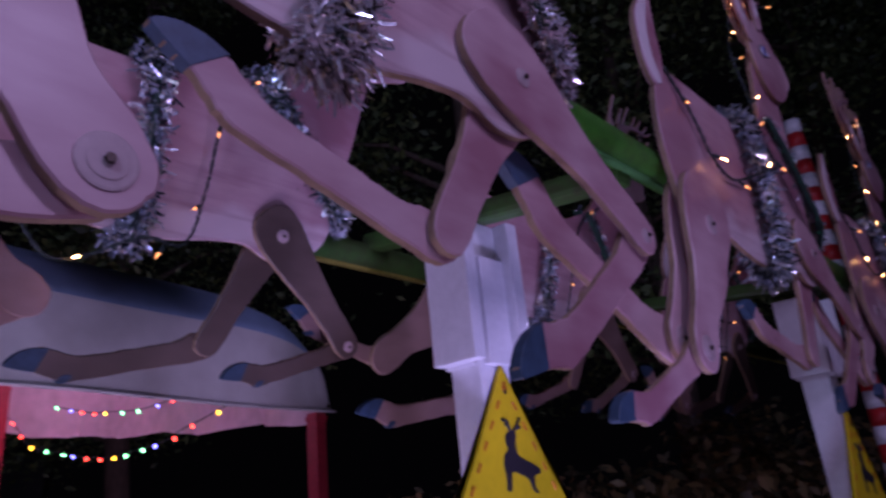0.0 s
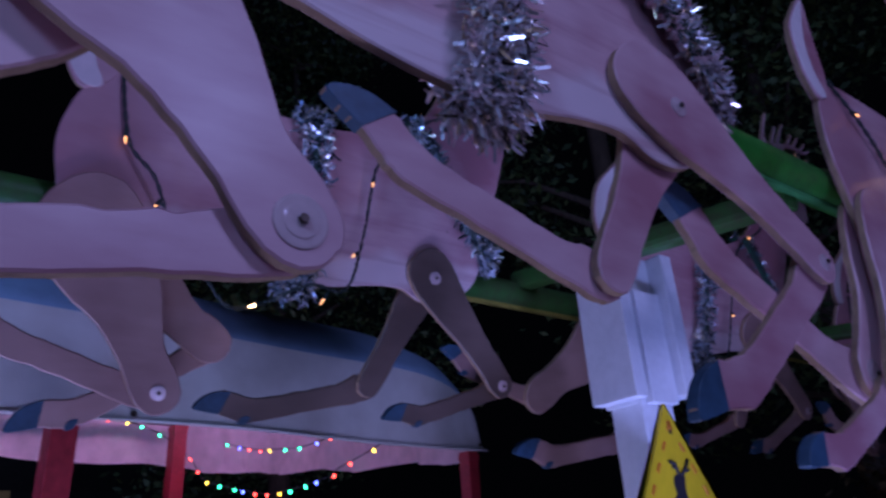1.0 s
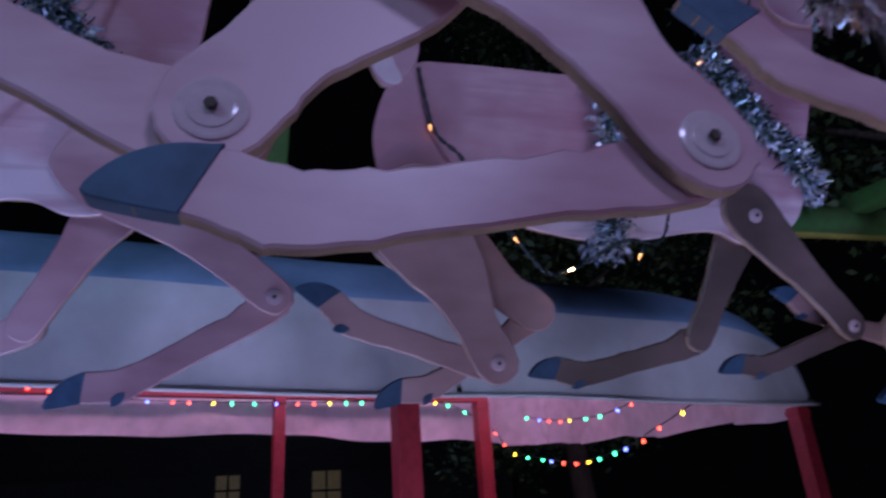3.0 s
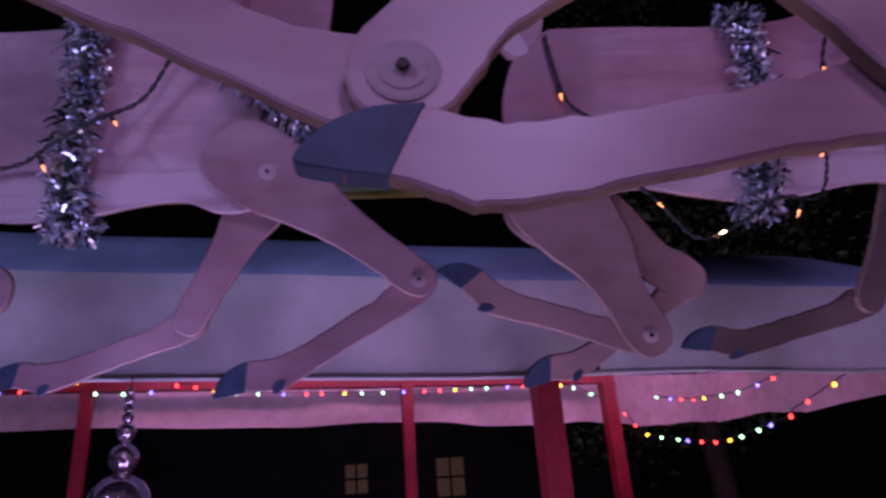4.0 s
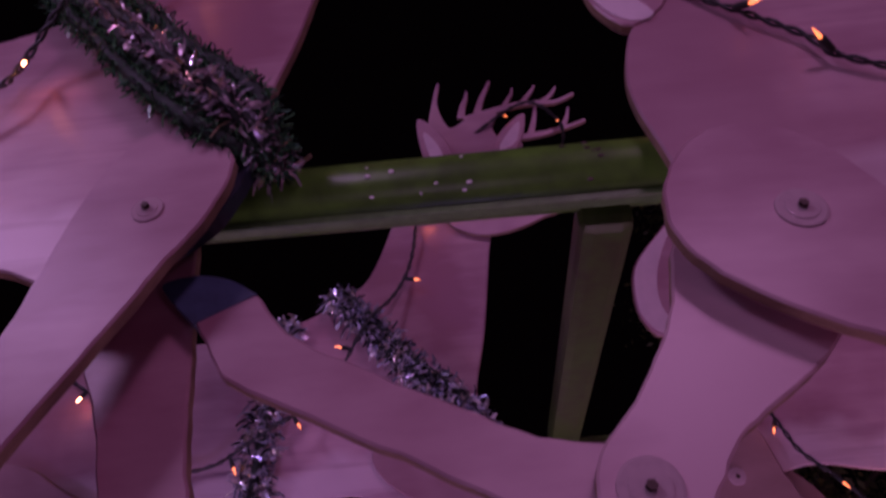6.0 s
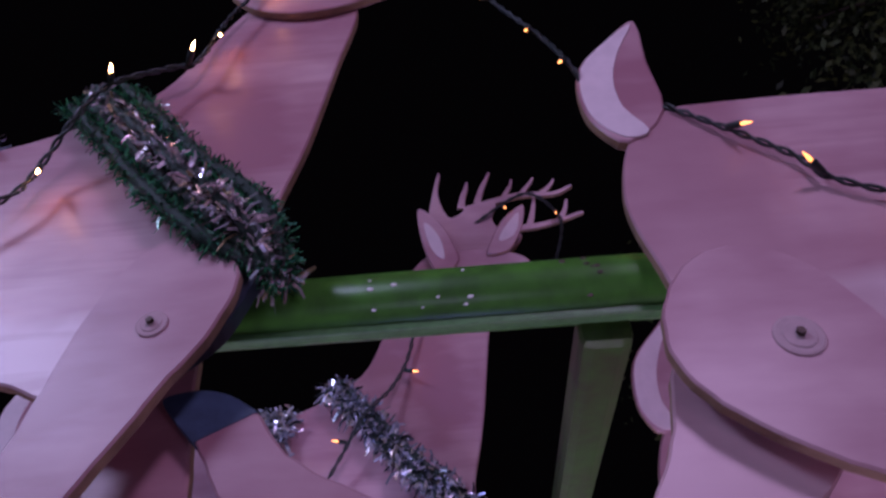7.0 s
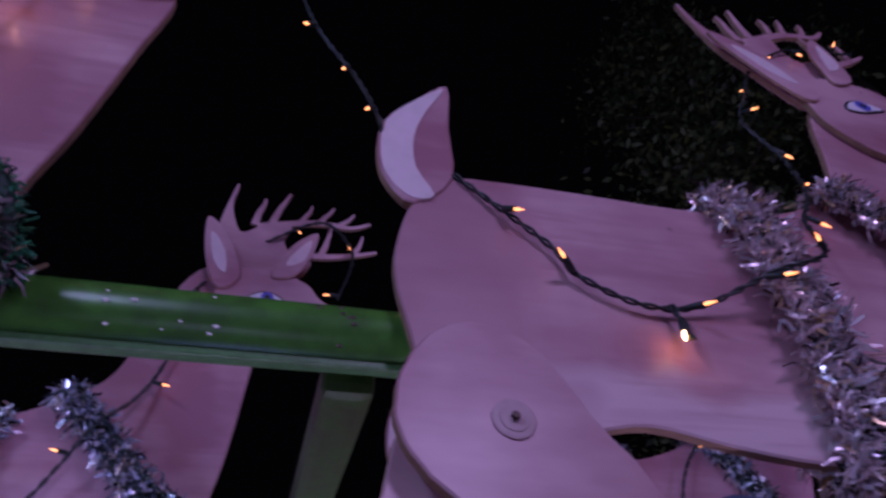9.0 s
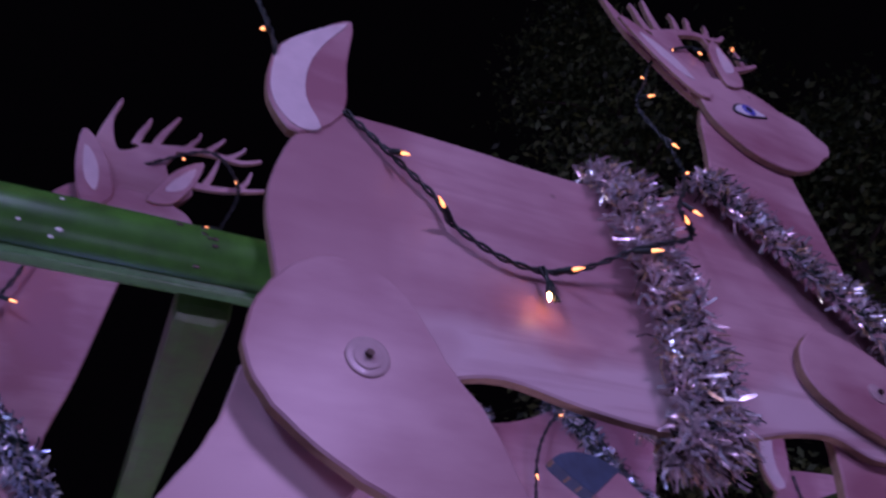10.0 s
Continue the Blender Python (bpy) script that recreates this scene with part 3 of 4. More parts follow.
def light_string(place, path, gap, label, seed, lean=None, bright=0.26):
    """Two twisted wires along a path, with sockets and small pointed bulbs at steps."""
    ob = thing("light_string", place, label, "string lights", "strings of warm lights")
    rng = random.Random(seed)
    steps = [Vector(q) for q in curve_through(path, 10, False)]
    for phase in (0, math.pi):
        bm = bmesh.new()
        line, run = [], 0.0
        for i, p in enumerate(steps):
            if i:
                run += (p - steps[i - 1]).length
            d = (steps[min(i + 1, len(steps) - 1)] - steps[max(i - 1, 0)]).normalized()
            u = d.cross(Vector((0, 1, 0.1))).normalized()
            v = d.cross(u)
            a = run * 95 + phase
            line.append(p + 0.0034 * (math.cos(a) * u + math.sin(a) * v))
        part("wire", tube(bm, line, 0.0028, 5), WIRE, ob)
    run, next_bulb = 0.0, gap * 0.6
    for i in range(1, len(steps)):
        run += (steps[i] - steps[i - 1]).length
        if run >= next_bulb:
            next_bulb += gap * rng.uniform(0.8, 1.25)
            d = Vector((rng.uniform(-0.7, 0.7), rng.uniform(-0.7, -0.1), rng.uniform(-1.2, 0.35))) if lean is None else Vector(lean) + Vector((rng.uniform(-0.3, 0.3), 0, rng.uniform(-0.3, 0.3)))
            q = d.normalized().to_track_quat("Z", "Y")
            m = Matrix.LocRotScale(steps[i] + d.normalized() * 0.03, q, None)
            for name, me in (("socket", SOCKETMESH), ("bulb", BULBMESH[rng.random() < bright])):
                piece = new(name, me)
                piece.parent, piece.matrix_local = ob, m
    return ob


SADDLE = [(-0.02, -0.014, 0.495), (0.056, -0.024, 0.40), (0.125, -0.024, 0.325), (0.151, -0.026, 0.27), (0.242, -0.026, 0.223), (0.347, -0.028, 0.232), (0.475, -0.075, 0.282), (0.595, -0.085, 0.336),
          (0.669, -0.035, 0.487), (0.745, -0.02, 0.60), (0.77, -0.01, 0.74), (0.74, 0.0, 0.90), (0.80, 0.0, 1.02), (0.90, 0.0, 1.20), (1.05, -0.02, 1.33), (1.2, -0.02, 1.38), (1.36, -0.02, 1.43)]
CREST = [(0.40, -0.04, 0.40), (0.55, -0.09, 0.31), (0.66, -0.06, 0.285), (0.732, -0.052, 0.337), (0.753, -0.055, 0.41), (0.792, -0.085, 0.473), (0.825, -0.09, 0.569), (0.898, -0.06, 0.664), (0.934, -0.05, 0.70), (0.961, -0.05, 0.867),
         (1.025, -0.05, 1.049), (1.06, -0.05, 1.16), (1.06, -0.05, 1.30), (1.09, -0.03, 1.42), (1.25, -0.02, 1.47), (1.42, -0.02, 1.50)]
REAR_CREST = [(0.0, -0.02, 0.40), (0.15, -0.024, 0.30), (0.312, -0.026, 0.19), (0.39, -0.028, 0.107), (0.47, -0.03, 0.11), (0.555, -0.075, 0.14), (0.65, -0.085, 0.19), (0.735, -0.05, 0.245), (0.80, -0.06, 0.335), (0.86, -0.08, 0.43), (0.92, -0.05, 0.498),
              (0.96, -0.03, 0.573), (0.985, -0.03, 0.66), (1.0, -0.04, 0.78), (1.025, -0.03, 0.84), (1.05, 0.03, 0.90), (1.12, 0.03, 0.98), (1.211, -0.02, 1.03), (1.339, -0.02, 1.10), (1.42, -0.02, 1.03), (1.43, -0.02, 0.96), (1.395, -0.02, 0.845)]
REAR_DROOP = [(-0.018, -0.02, 0.405), (0.001, -0.024, 0.31), (0.027, -0.026, 0.231), (0.085, -0.045, 0.17), (0.125, -0.045, 0.09), (0.15, -0.05, 0.04), (0.225, -0.05, -0.03), (0.30, -0.05, -0.11), (0.38, -0.04, -0.10), (0.50, -0.08, -0.03), (0.62, -0.06, -0.02),
              (0.66, -0.05, 0.15), (0.675, -0.05, 0.34), (0.75, -0.03, 0.47), (0.84, -0.04, 0.54), (0.92, -0.03, 0.60), (0.98, -0.03, 0.78), (1.02, 0.03, 0.90), (1.15, 0.0, 1.0), (1.3, -0.01, 1.06)]
for n, ((x, y, z), *_rest) in enumerate(TEAM):
    path = CREST if n == 1 else SADDLE
    if y > 1:
        path = REAR_CREST if n == 5 else REAR_DROOP
    light_string(pose(x, y, z, LEAN_IN if y > 1 else 0), path, 0.17 if y < 1 else 0.2, "warm white bulbs on twisted green wire draped over a reindeer", 40 + n, None, 0.85 if n == 1 else 0.5 if n in (2, 3) else 0.0 if n == 0 else 0.12)
light_string(pose(0, 0, 0), [(-0.33, 0.63, 3.58), (-0.317, 0.635, 3.32), (-0.26, 0.635, 3.075), (-0.178, 0.635, 2.896), (-0.135, 0.63, 2.75), (-0.10, 0.685, 2.66), (-0.03, 0.68, 2.63)], 0.19,
             "warm white bulbs on a dark wire hanging between two reindeer", 77, (-0.5, -0.3, -0.6))
light_string(pose(0.012, NEAR, 2.136), [(0.29, -0.03, 0.225), (0.295, -0.032, 0.20), (0.297, -0.034, 0.175), (0.30, -0.034, 0.155)], 0.05, "short dangling wire with one warm bulb", 98, (-0.55, -0.2, -1.0), 1.0)

# ---- green pipes that carry the team ----
# a darker green than the front pipe's, for the arms and the rear pipe
DARKGREEN = material("darker_green_steel", (0.04, 0.13, 0.028), 0.4, grain=(0.05, 0.07, 0.025), scale=7, bump=0.1)
LIP = material("worn_pipe_lip", (0.06, 0.26, 0.08), 0.4, spread=0.4, scale=12)
DROP = material("white_specks", (0.75, 0.78, 0.72), 0.5, spread=0)
# warm light along the rear pipe's lip, put into its yellow colour
WARMLIT = material("warm_lit_lip", (0.30, 0.25, 0.05), 0.4, spread=0.4, scale=12)
for y, z, paint, rim in ((0.722, 2.317, GREEN, LIP), (1.745, 2.35, DARKGREEN, WARMLIT)):
    rail = thing("carrying_pipe", pose(0, y, z), "green painted steel pipe with lip underneath carrying the reindeer", "pipe", "carrying pipes", "structure")
    part("pipe", tube(bmesh.new(), [(-4.5, 0, 0), (6.0, 0, 0)], 0.047, 28), paint, rail)
    part("lip", box(bmesh.new(), -4.5, 6.0, -0.014, 0.004, -0.056, -0.040, 0.003), rim, rail)
    if y < 1:
        for k in range(16):
            a, u = radians(random.uniform(150, 235)), random.choice((-0.47, -0.42, -0.37, -0.20, -0.16)) + random.uniform(-0.03, 0.03)
            bm = bmesh.new()
            bmesh.ops.create_icosphere(bm, subdivisions=1, radius=random.uniform(0.0015, 0.004), matrix=pose(u, 0.047 * math.cos(a), 0.047 * math.sin(a)) @ Matrix.Diagonal((1.5, 0.5, 1, 1)))
            part("speck", bm, DROP if u < -0.3 else BOLT, rail)
for x in (-1.935, -0.165, 1.58, 3.34):
    arm = thing("cross_arm", pose(x, 0.735, 2.272, 7.2), "green square steel arm joining both pipes", "arm", "cross arms", "structure")
    part("beam", box(bmesh.new(), -0.037, 0.037, 0.0, 1.02, -0.033, 0.033, 0.018), DARKGREEN, arm)

# ---- tent ----
TENT = pose(2.42, 3.03, 0, 0, 0, 9.6)
tent = thing("tent", TENT, "white tarpaulin tent with blue top on red posts", "tent")
bm = bmesh.new()
prof = [(-0.005, 2.03), (0.0, 2.12), (0.006, 2.24), (0.015, 2.405), (0.03, 2.44), (0.05, 2.47), (0.12, 2.56), (0.33, 2.675), (0.8, 2.78), (1.6, 2.90), (2.6, 2.98), (3.5, 2.95), (3.55, 2.80)]
rows = []
for i in range(121):
    u = -5.6 * (i / 120) ** 1.35
    k = max(0.0, 1 + u)
    f = (1 - min(k, 0.998) ** 4) ** 0.35
    lift = [f + (1 - f) * max(0.0, (p[0] - 0.33) / 3.22) ** 0.6 for p in prof]
    rows.append([bm.verts.new((u + 0.19 * p[0], p[0] + 0.008 * math.sin(5 * u + 3 * p[1]) + 0.03 * (1 - f) * (p[1] > 2.05), 2.03 + (p[1] - 2.03) * lift[j] + (0.006 * math.sin(3.1 * u) if j == 0 else 0))) for j, p in enumerate(prof)])
for a, b in zip(rows, rows[1:]):
    for k in range(len(prof) - 1):
        f = bm.faces.new((a[k], a[k + 1], b[k + 1], b[k]))
        f.material_index = 1 if k >= 3 else 0
        f.smooth = True
part("canopy", bm, [TARP, BLUETARP], tent)
bm = bmesh.new()
tube(bm, [(-0.09 * k, -0.008 + 0.008 * math.sin(5 * -0.09 * k + 6.1), 2.032 + 0.006 * math.sin(3.1 * -0.09 * k)) for k in range(62)], 0.008, 8)
part("hem", bm, TARP, tent, "rolled white hem")
bm = bmesh.new()
line = [(-6.2, 3.4, 2.44), (-3.8, 3.4, 2.44), (-2.1, 3.4, 2.415), (-0.8, 3.41, 2.385), (0.1, 3.41, 2.35), (0.5, 3.3, 2.33), (0.6, 2.95, 2.29), (0.52, 2.2, 2.21), (0.35, 1.3, 2.12), (0.16, 0.5, 2.04), (0.06, 0.14, 2.025)]
line = curve_through(line, 12, False)
low, mid, top = [], [], []
for k, p in enumerate(line):
    w = 0.25 * k
    low.append(bm.verts.new((p[0] + 0.02 * math.sin(2.3 * w), p[1] + 0.05 * math.sin(1.7 * w) + 0.03 * math.sin(4.1 * w + 1), p[2] + 0.014 * math.sin(1.3 * w))))
    mid.append(bm.verts.new((p[0], p[1] + 0.03 * math.sin(1.7 * w + 1.4) + 0.025 * math.sin(4.1 * w + 2.6), p[2] + 0.14)))
    top.append(bm.verts.new((p[0] - 0.02, p[1], p[2] + 0.14 + 0.09 * p[1])))
for a, b in ((low, mid), (mid, top)):
    for k in range(len(line) - 1):
        bm.faces.new((a[k], a[k + 1], b[k + 1], b[k])).smooth = True
part("inner_curtain", bm, PINK, tent, "pink lit cloth valance inside the tent")
part("beam", box(bmesh.new(), -6.0, -0.2, 3.07, 3.14, 2.655, 2.725, 0.006), RED, tent)
for u, w, y0, high in ((-2.175, 0.04, -0.19, 2.03), (-0.07, 0.036, 0.03, 2.03), (-5.4, 0.03, 0.03, 2.03), (-4.32, 0.042, 3.06, 2.66), (-2.0, 0.042, 3.06, 2.66), (-0.27, 0.055, 3.04, 2.66)):
    bm = box(bmesh.new(), u - w, u + w, y0, y0 + 2 * w, 0, high, 0.004)
    for k in (0.6, 1.2, high - 0.045):
        box(bm, u - w - 0.004, u + w + 0.004, y0 - 0.004, y0 + 2 * w + 0.004, k, k + 0.03, 0.002)
    part("post", bm, RED, tent)
for u in (-0.06, -1.9, -3.6):
    part("eyelet", disc(bmesh.new(), u, -0.012, 2.055, 0.011, 0.004, 14), BOLT, tent, "dark metal eyelet")

# lights under the tent's eave
LEDS = [material("led_" + nm, c, 0.3, spread=0, emit=c, power=9) for nm, c in (("red", (1.0, 0.06, 0.05)), ("blue", (0.10, 0.14, 1.0)), ("green", (0.05, 1.0, 0.45)), ("yellow", (1.0, 0.55, 0.06)))]


def led_mesh(m):
    bm = bmesh.new()
    bmesh.ops.create_uvsphere(bm, u_segments=8, v_segments=6, radius=0.0105, matrix=Matrix.Diagonal((1, 1, 1.4, 1)))
    me = bpy.data.meshes.new("led_bulb")
    bm.to_mesh(me)
    bm.free()
    me.materials.append(m)
    return me


LEDMESH = [led_mesh(m) for m in LEDS]


def led_string(path, gap, seed):
    ob = thing("led_string", TENT, "coloured red, blue, green and yellow bulbs strung along the tent eave", "string lights", "coloured tent lights")
    steps = [Vector(q) for q in curve_through(path, 10, False)]
    part("wire", tube(bmesh.new(), steps, 0.004, 5), WIRE, ob)
    rng = random.Random(seed)
    run, due, n = 0.0, 0.02, seed
    for i in range(1, len(steps)):
        seg = (steps[i] - steps[i - 1]).length
        while run + seg >= due:
            p = steps[i - 1].lerp(steps[i], (due - run) / seg)
            led = new("bulb", LEDMESH[(n * 7 + n // 3) % 4])
            led.parent, led.matrix_local = ob, Matrix.LocRotScale(p + Vector((rng.uniform(-0.006, 0.006), -0.008, -0.012)), Euler((rng.uniform(-0.6, 0.6), rng.uniform(-0.6, 0.6), 0)), None)
            n += 1
            due += gap * rng.uniform(0.75, 1.25)
        run += seg


led_string([(-6.0, 3.04, 2.66), (-5.2, 3.04, 2.67), (-4.8, 3.04, 2.66), (-4.52, 3.03, 2.70), (-4.40, 3.03, 2.73), (-4.27, 3.03, 2.64), (-3.84, 3.04, 2.65), (-3.68, 3.04, 2.70), (-3.5, 3.03, 2.65), (-3.15, 3.04, 2.62), (-2.6, 3.04, 2.61), (-1.9, 3.04, 2.615), (-1.06, 3.05, 2.645)], 0.15, 2)
led_string([(-1.06, 3.05, 2.645), (-0.75, 3.1, 2.66), (-0.45, 3.12, 2.60), (-0.2, 3.05, 2.42), (-0.19, 2.74, 2.19), (-0.16, 2.45, 2.11), (-0.155, 1.85, 2.0), (-0.155, 1.23, 2.03), (-0.16, 1.09, 2.07), (-0.09, 0.95, 2.13), (-0.03, 0.7, 2.22)], 0.16, 5)
led_string([(0.14, 3.05, 2.53), (0.14, 2.82, 2.47), (0.13, 2.5, 2.40), (0.12, 2.26, 2.37), (0.10, 1.9, 2.33), (0.10, 1.6, 2.34), (0.10, 1.3, 2.36)], 0.19, 9)

# hanging glass drop under the eave
GLASSY = material("pink_mirror_glass", (0.80, 0.62, 0.70), 0.08, 0.9, spread=0.1, scale=30, bump=0)
drop = thing("hanging_ornament", TENT @ pose(-3.49, -0.04, 0), "chain of mirrored pink glass balls hanging from the tent eave", "ornament")
for z, r in ((1.99, 0.013), (1.965, 0.015), (1.938, 0.014), (1.91, 0.017), (1.868, 0.028), (1.79, 0.044), (1.655, 0.092)):
    bm = bmesh.new()
    bmesh.ops.create_uvsphere(bm, u_segments=28, v_segments=18, radius=r, matrix=pose(0, 0, z))
    for f in bm.faces:
        f.smooth = True
    tube(bm, [(0, 0, z + 0.9 * r), (0, 0, z + 1.25 * r)], 0.3 * r, 12)
    part("glass_ball", bm, GLASSY, drop)
part("cord", tube(bmesh.new(), [(0, 0, 1.7), (0, 0, 2.04)], 0.002, 5), WIRE, drop)

# ---- sign posts ----
ORANGE = material("orange_marks", (0.72, 0.20, 0.02), 0.5, spread=0.2, scale=30)
DEERMARK = [(-0.018, -0.176), (0.008, -0.166), (0.026, -0.171), (0.02, -0.202), (0.029, -0.233), (0.076, -0.252), (0.117, -0.269), (0.114, -0.283), (0.093, -0.287), (0.087, -0.316), (0.099, -0.333), (0.078, -0.328), (0.061, -0.297), (0.023, -0.281), (-0.005, -0.276), (-0.014, -0.295), (-0.021, -0.323), (-0.038, -0.318), (-0.035, -0.287), (-0.041, -0.259), (-0.035, -0.233), (-0.017, -0.217), (-0.023, -0.197)]
ANTLERS = [[(0.003, -0.17), (-0.006, -0.142), (-0.029, -0.136)], [(-0.006, -0.152), (-0.018, -0.148)], [(0.014, -0.171), (0.035, -0.152), (0.05, -0.131)], [(0.026, -0.16), (0.047, -0.156)]]


def sign_post(x, y, turn, tall, sign_z):
    ob = thing("sign_post", pose(x, y, 0, 0, 0, turn), "white wooden post with grooved collar boards under the pipes", "post", "white posts")
    part("post", box(bmesh.new(), -0.14, -0.01, -0.05, 0.06, 0, tall, 0.005), WHITE, ob)
    part("collar_board", box(bmesh.new(), -0.19, -0.145, -0.08, 0.08, 1.87, tall, 0.004), WHITE, ob)
    part("collar_back", box(bmesh.new(), -0.144, -0.122, -0.035, 0.075, 1.862, tall, 0.003), WHITE, ob)
    part("collar_board", box(bmesh.new(), -0.121, -0.012, -0.075, 0.075, 1.86, tall - 0.12, 0.004), WHITE, ob)
    part("collar_board", box(bmesh.new(), -0.011, 0.04, -0.105, 0.08, 1.88, tall, 0.004), WHITE, ob)
    sg = thing("warning_sign", pose(x - 0.065, y - 0.058, sign_z, 0, 0, turn), "yellow triangular warning sign with black reindeer mark", "sign", "warning signs")
    h, w = 0.52, 0.335
    tri = curve_through([(-0.012, -0.004), (0.0, 0.0), (0.012, -0.004), (w / 2, -h / 2), (w, -h + 0.02), (w - 0.01, -h), (0, -h), (-w + 0.01, -h), (-w, -h + 0.02), (-w / 2, -h / 2)], 4)
    part("panel", plate(bmesh.new(), tri, 0, 0.012, 0.002), [YELLOW, YELLOW], sg)
    for side in (-1, 1):
        for k in range(9):
            t = 0.06 + 0.105 * k
            bm = plate(bmesh.new(), turned([(-0.014, -0.004), (0.014, -0.005), (0.013, 0.005), (-0.012, 0.004)], (side * (w * t - 0.018), -h * t - 0.012), side * -math.atan2(h, w)), -0.0075, 0.003, 0.0008)
            part("border_mark", bm, [ORANGE, ORANGE], sg)
    bm = plate(bmesh.new(), curve_through(DEERMARK, 3), -0.008, 0.003, 0.0008)
    for stroke in ANTLERS:
        tube(bm, [(u, -0.008, v) for u, v in stroke], 0.005, 6)
    part("reindeer_mark", bm, [BLACK, BLACK], sg, "black galloping reindeer mark")
    for k in (-0.06, -0.44):
        part("screw", disc(bmesh.new(), 0, -0.007, k, 0.006, 0.003, 8), BOLT, sg)


sign_post(1.64, 1.28, 0, 2.30, 1.845)
sign_post(3.38, 0.86, 0, 2.2, 1.72)

# ---- striped pole ----
REDSTRIPE = material("red_stripe", (0.62, 0.03, 0.03), 0.4, spread=0.15, scale=20)
pole = thing("candy_pole", pose(4.75, 0.98, 0), "red and white striped candy pole standing behind the team", "pole")
for k in range(37):
    bm = tube(bmesh.new(), [(0, 0, 0.1 * k), (0.0, 0, 0.1 * k + 0.1)], 0.055, 16)
    part("stripe", bm, REDSTRIPE if k % 2 else WHITE, pole)

# ---- ground, bushes, trees, house in the dark ----
bm = bmesh.new()
bmesh.ops.create_grid(bm, x_segments=90, y_segments=90, size=90)
for v in bm.verts:
    v.co.z = 0.03 * noise.noise(v.co * 0.3) - 0.02
ground = part("ground", bm, SOIL)
tagged(ground, "dark bare soil and dry leaves at night", "ground", "", "structure")

BARK = material("tree_bark", (0.12, 0.085, 0.06), 0.9, spread=0.5, scale=6, stretch=(1, 1, 0.2), bump=0.5)
LEAF = tinsel_material("tree_leaf", (0.13, 0.18, 0.06), (0.035, 0.06, 0.02), SHEEN)
DRYLEAF = tinsel_material("dry_bush_leaf", (0.22, 0.15, 0.06), (0.05, 0.05, 0.02), SHEEN)
for m in (LEAF, DRYLEAF):
    m.node_tree.nodes["Principled BSDF"].inputs["Metallic"].default_value = 0.0
    m.node_tree.nodes["Principled BSDF"].inputs["Roughness"].default_value = 0.55


def leaves(bm, centre, spread, count, size, rng):
    for _ in range(count):
        p = Vector(centre) + Vector((rng.gauss(0, spread), rng.gauss(0, spread), rng.gauss(0, spread * 0.7)))
        a = Vector((rng.gauss(0, 1), rng.gauss(0, 1), rng.gauss(-0.3, 0.7))).normalized()
        b = a.cross(Vector((rng.gauss(0, 1), rng.gauss(0, 1), rng.gauss(0, 1)))).normalized()
        s = size * rng.uniform(0.6, 1.4)
        v = [bm.verts.new(q) for q in (p, p + 0.5 * s * a + 0.24 * s * b, p + s * a, p + 0.5 * s * a - 0.24 * s * b)]
        bm.faces.new(v)


def tree(x, y, height, width, seed, label):
    ob = thing("tree", pose(x, y, 0), label, "tree", "trees in the dark")
    rng = random.Random(seed)
    wood, crown = bmesh.new(), bmesh.new()
    spine = [(0.12 * math.sin(k * 1.3 + seed), 0.12 * math.cos(k * 1.7), height * k / 7) for k in range(8)]
    tube(wood, spine, [0.17 * (1 - 0.85 * k / 7) for k in range(8)], 10)
    for k in range(26):
        z = height * rng.uniform(0.22, 0.98)
        reach = width * (1.15 - 0.85 * z / height) * rng.uniform(0.6, 1.15)
        a = rng.uniform(0, 2 * math.pi)
        tip = Vector((math.cos(a) * reach, math.sin(a) * reach, z + reach * rng.uniform(0.0, 0.5)))
        root = Vector((0, 0, z - 0.1))
        bend = root.lerp(tip, 0.5) + Vector((0, 0, 0.12 * reach))
        tube(wood, [root, bend, tip], [0.045, 0.028, 0.008], 6)
        for t in (0.45, 0.7, 0.9, 1.0):
            c = root.lerp(tip, t) + Vector((rng.gauss(0, 0.1), rng.gauss(0, 0.1), rng.gauss(0.1, 0.12)))
            leaves(crown, c, 0.26 * width / 2, 150, 0.11, rng)
    part("trunk", wood, BARK, ob)
    part("crown", crown, LEAF, ob)


tree(5.3, 4.2, 12.0, 2.3, 3, "dark leafy tree standing behind the reindeer team")
tree(7.6, 3.4, 11.5, 2.3, 8, "tall dark tree behind the reindeer team")
tree(3.6, 8.5, 10.0, 2.3, 14, "dark leafy tree behind the tent")
tree(10.0, 1.8, 9.0, 2.4, 21, "dark leafy tree ahead of the reindeer team")


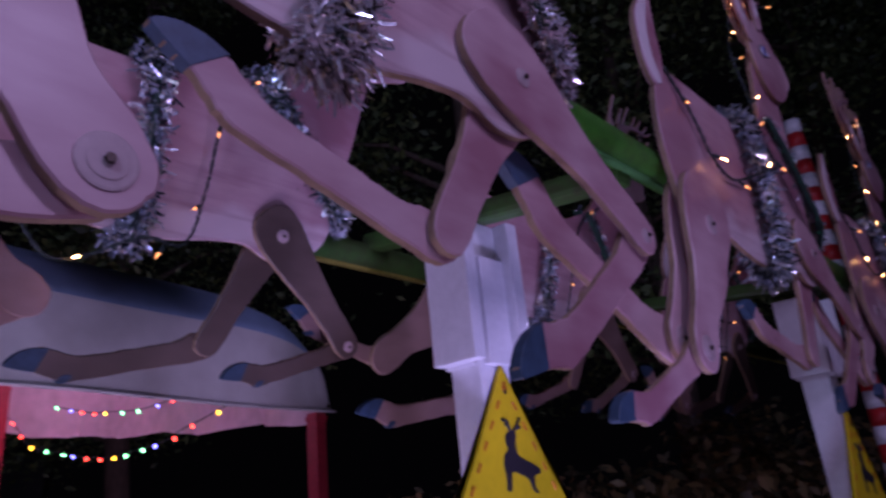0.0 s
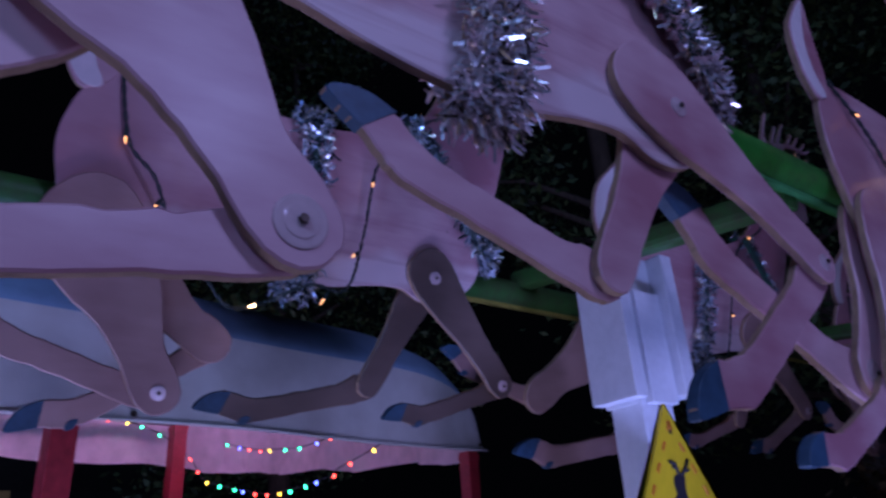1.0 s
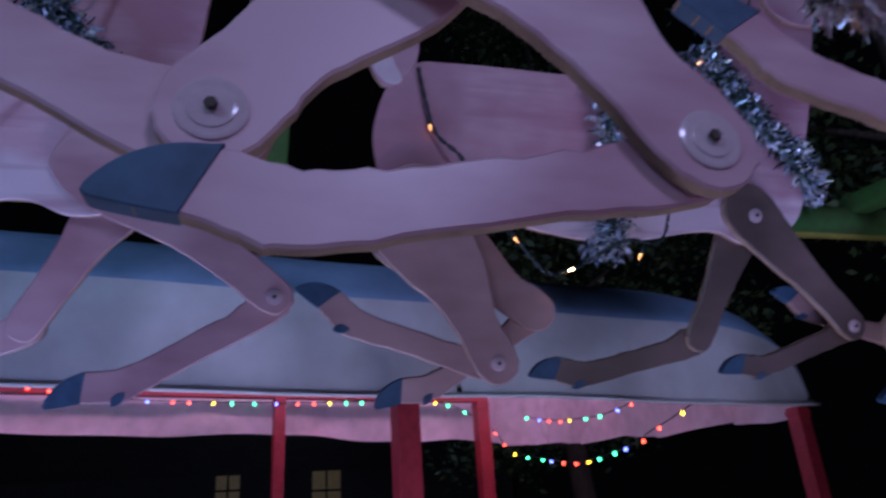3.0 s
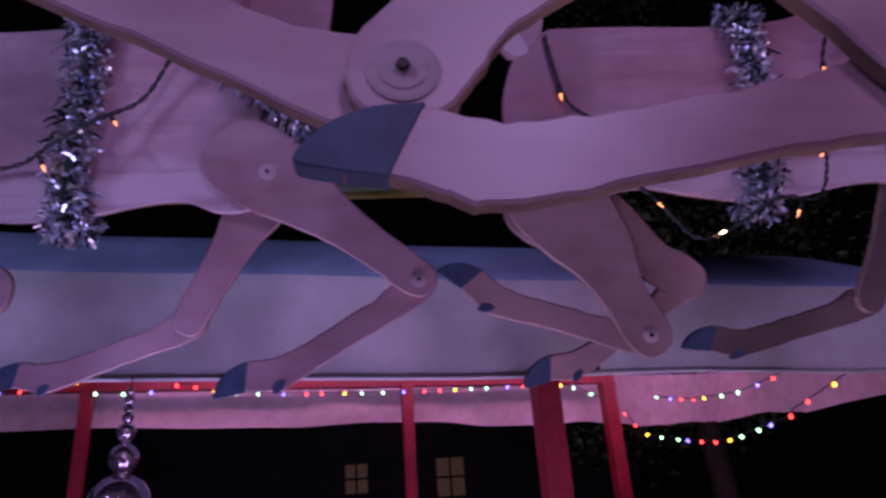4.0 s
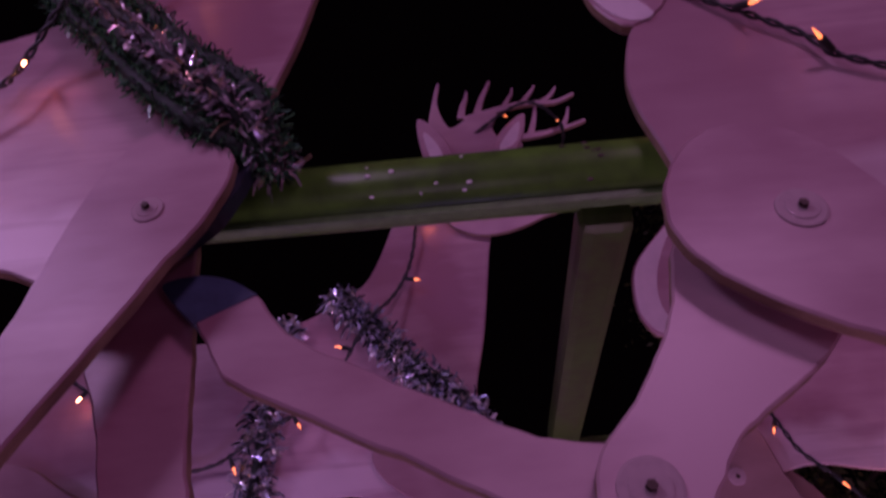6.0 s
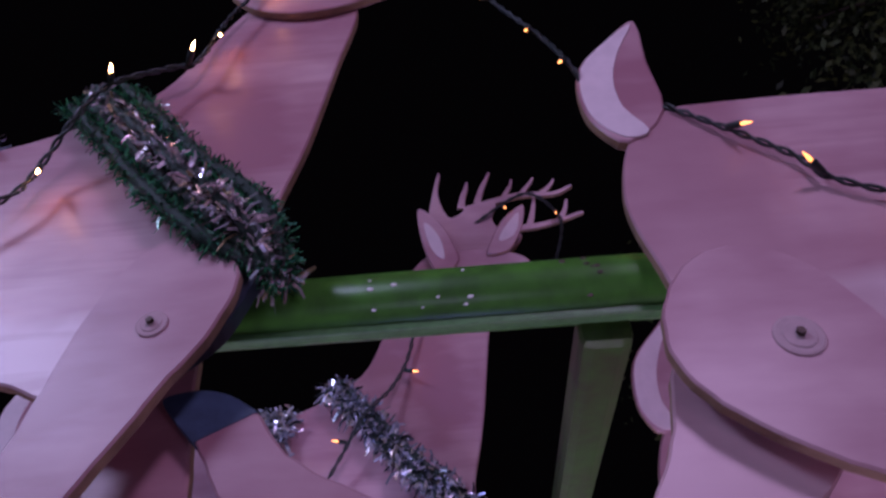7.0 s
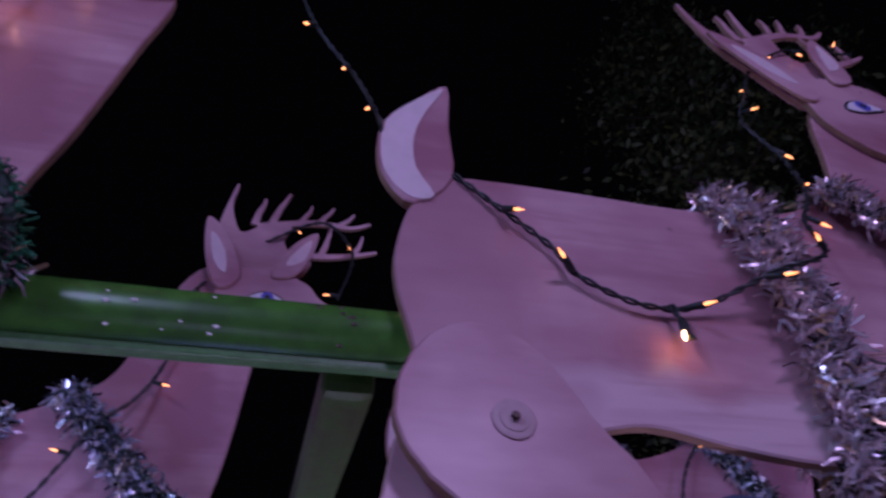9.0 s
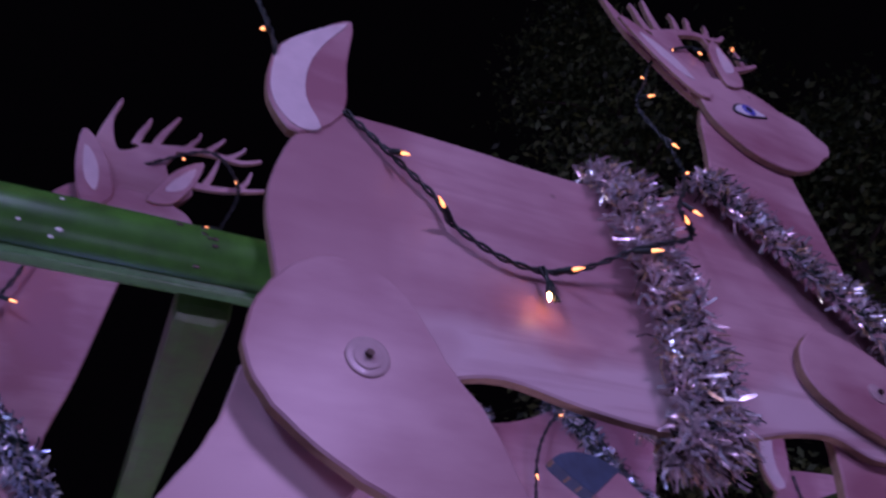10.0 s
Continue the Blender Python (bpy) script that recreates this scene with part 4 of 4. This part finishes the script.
def bush(x, y, height, width, seed):
    ob = thing("bush", pose(x, y, 0), "dry brown and green garden bush with bare twigs", "bush", "garden bushes")
    rng = random.Random(seed)
    wood, crown = bmesh.new(), bmesh.new()
    for k in range(30):
        a, r = rng.uniform(0, 2 * math.pi), width * rng.uniform(0.2, 1)
        tip = Vector((math.cos(a) * r, math.sin(a) * r, height * rng.uniform(0.5, 1.05)))
        mid = tip * 0.5 + Vector((rng.gauss(0, 0.08), rng.gauss(0, 0.08), 0.15 * height))
        tube(wood, [(0.2 * tip.x, 0.2 * tip.y, 0), mid, tip], [0.016, 0.011, 0.004], 5)
        for t in (0.6, 0.8, 1.0):
            leaves(crown, mid.lerp(tip, t), 0.13, 34, 0.085, rng)
    part("twig", wood, BARK, ob)
    part("foliage", crown, DRYLEAF, ob)


for x, y, h, w, sd in ((4.3, 2.0, 1.5, 0.8, 1), (5.4, 1.6, 1.7, 0.9, 2), (3.6, 2.9, 1.4, 0.8, 3), (6.4, 2.6, 1.9, 1.0, 4), (5.0, 0.2, 1.35, 0.8, 5)):
    bush(x, y, h, w, sd)
light_string(pose(4.3, 1.75, 1.15), [(0, 0, 0.2), (0.3, -0.1, 0.0), (0.6, -0.2, 0.12), (0.9, -0.1, -0.05), (1.3, -0.2, 0.2), (1.7, -0.3, 0.1)], 0.28, "warm white bulbs on a dark wire lying over the bushes", 131)

house = thing("house", pose(0, 21, 0), "dark distant house with two lit windows", "house")
DARKWALL = material("dark_house_wall", (0.10, 0.09, 0.08), 0.9, spread=0.3, scale=2)
PANE = material("lit_window_pane", (0.8, 0.6, 0.3), 0.4, spread=0.3, scale=3, emit=(1.0, 0.68, 0.25), power=0.022)
part("wall", box(bmesh.new(), -7, 7, 0, 6, 0, 5.0, 0.02), DARKWALL, house)
bm = bmesh.new()
tube(bm, [(-7.4, 3, 4.9), (7.4, 3, 4.9)], 4.2, 4)
part("roof", bm, DARKWALL, house)
for x, z, w, h in ((-1.15, 3.3, 0.34, 0.42), (1.5, 3.2, 0.42, 0.55)):
    win = part("window", box(bmesh.new(), x - w - 0.05, x + w + 0.05, -0.05, -0.004, z - h - 0.05, z + h + 0.05, 0.01), DARKWALL, house, "window lit warm from inside")
    for i in (0, 1):
        for j in (0, 1):
            part("pane", box(bmesh.new(), x - w + i * w + 0.03, x + i * w - 0.03, -0.07, -0.045, z - h + j * h + 0.03, z + j * h - 0.03, 0.004), PANE, win)
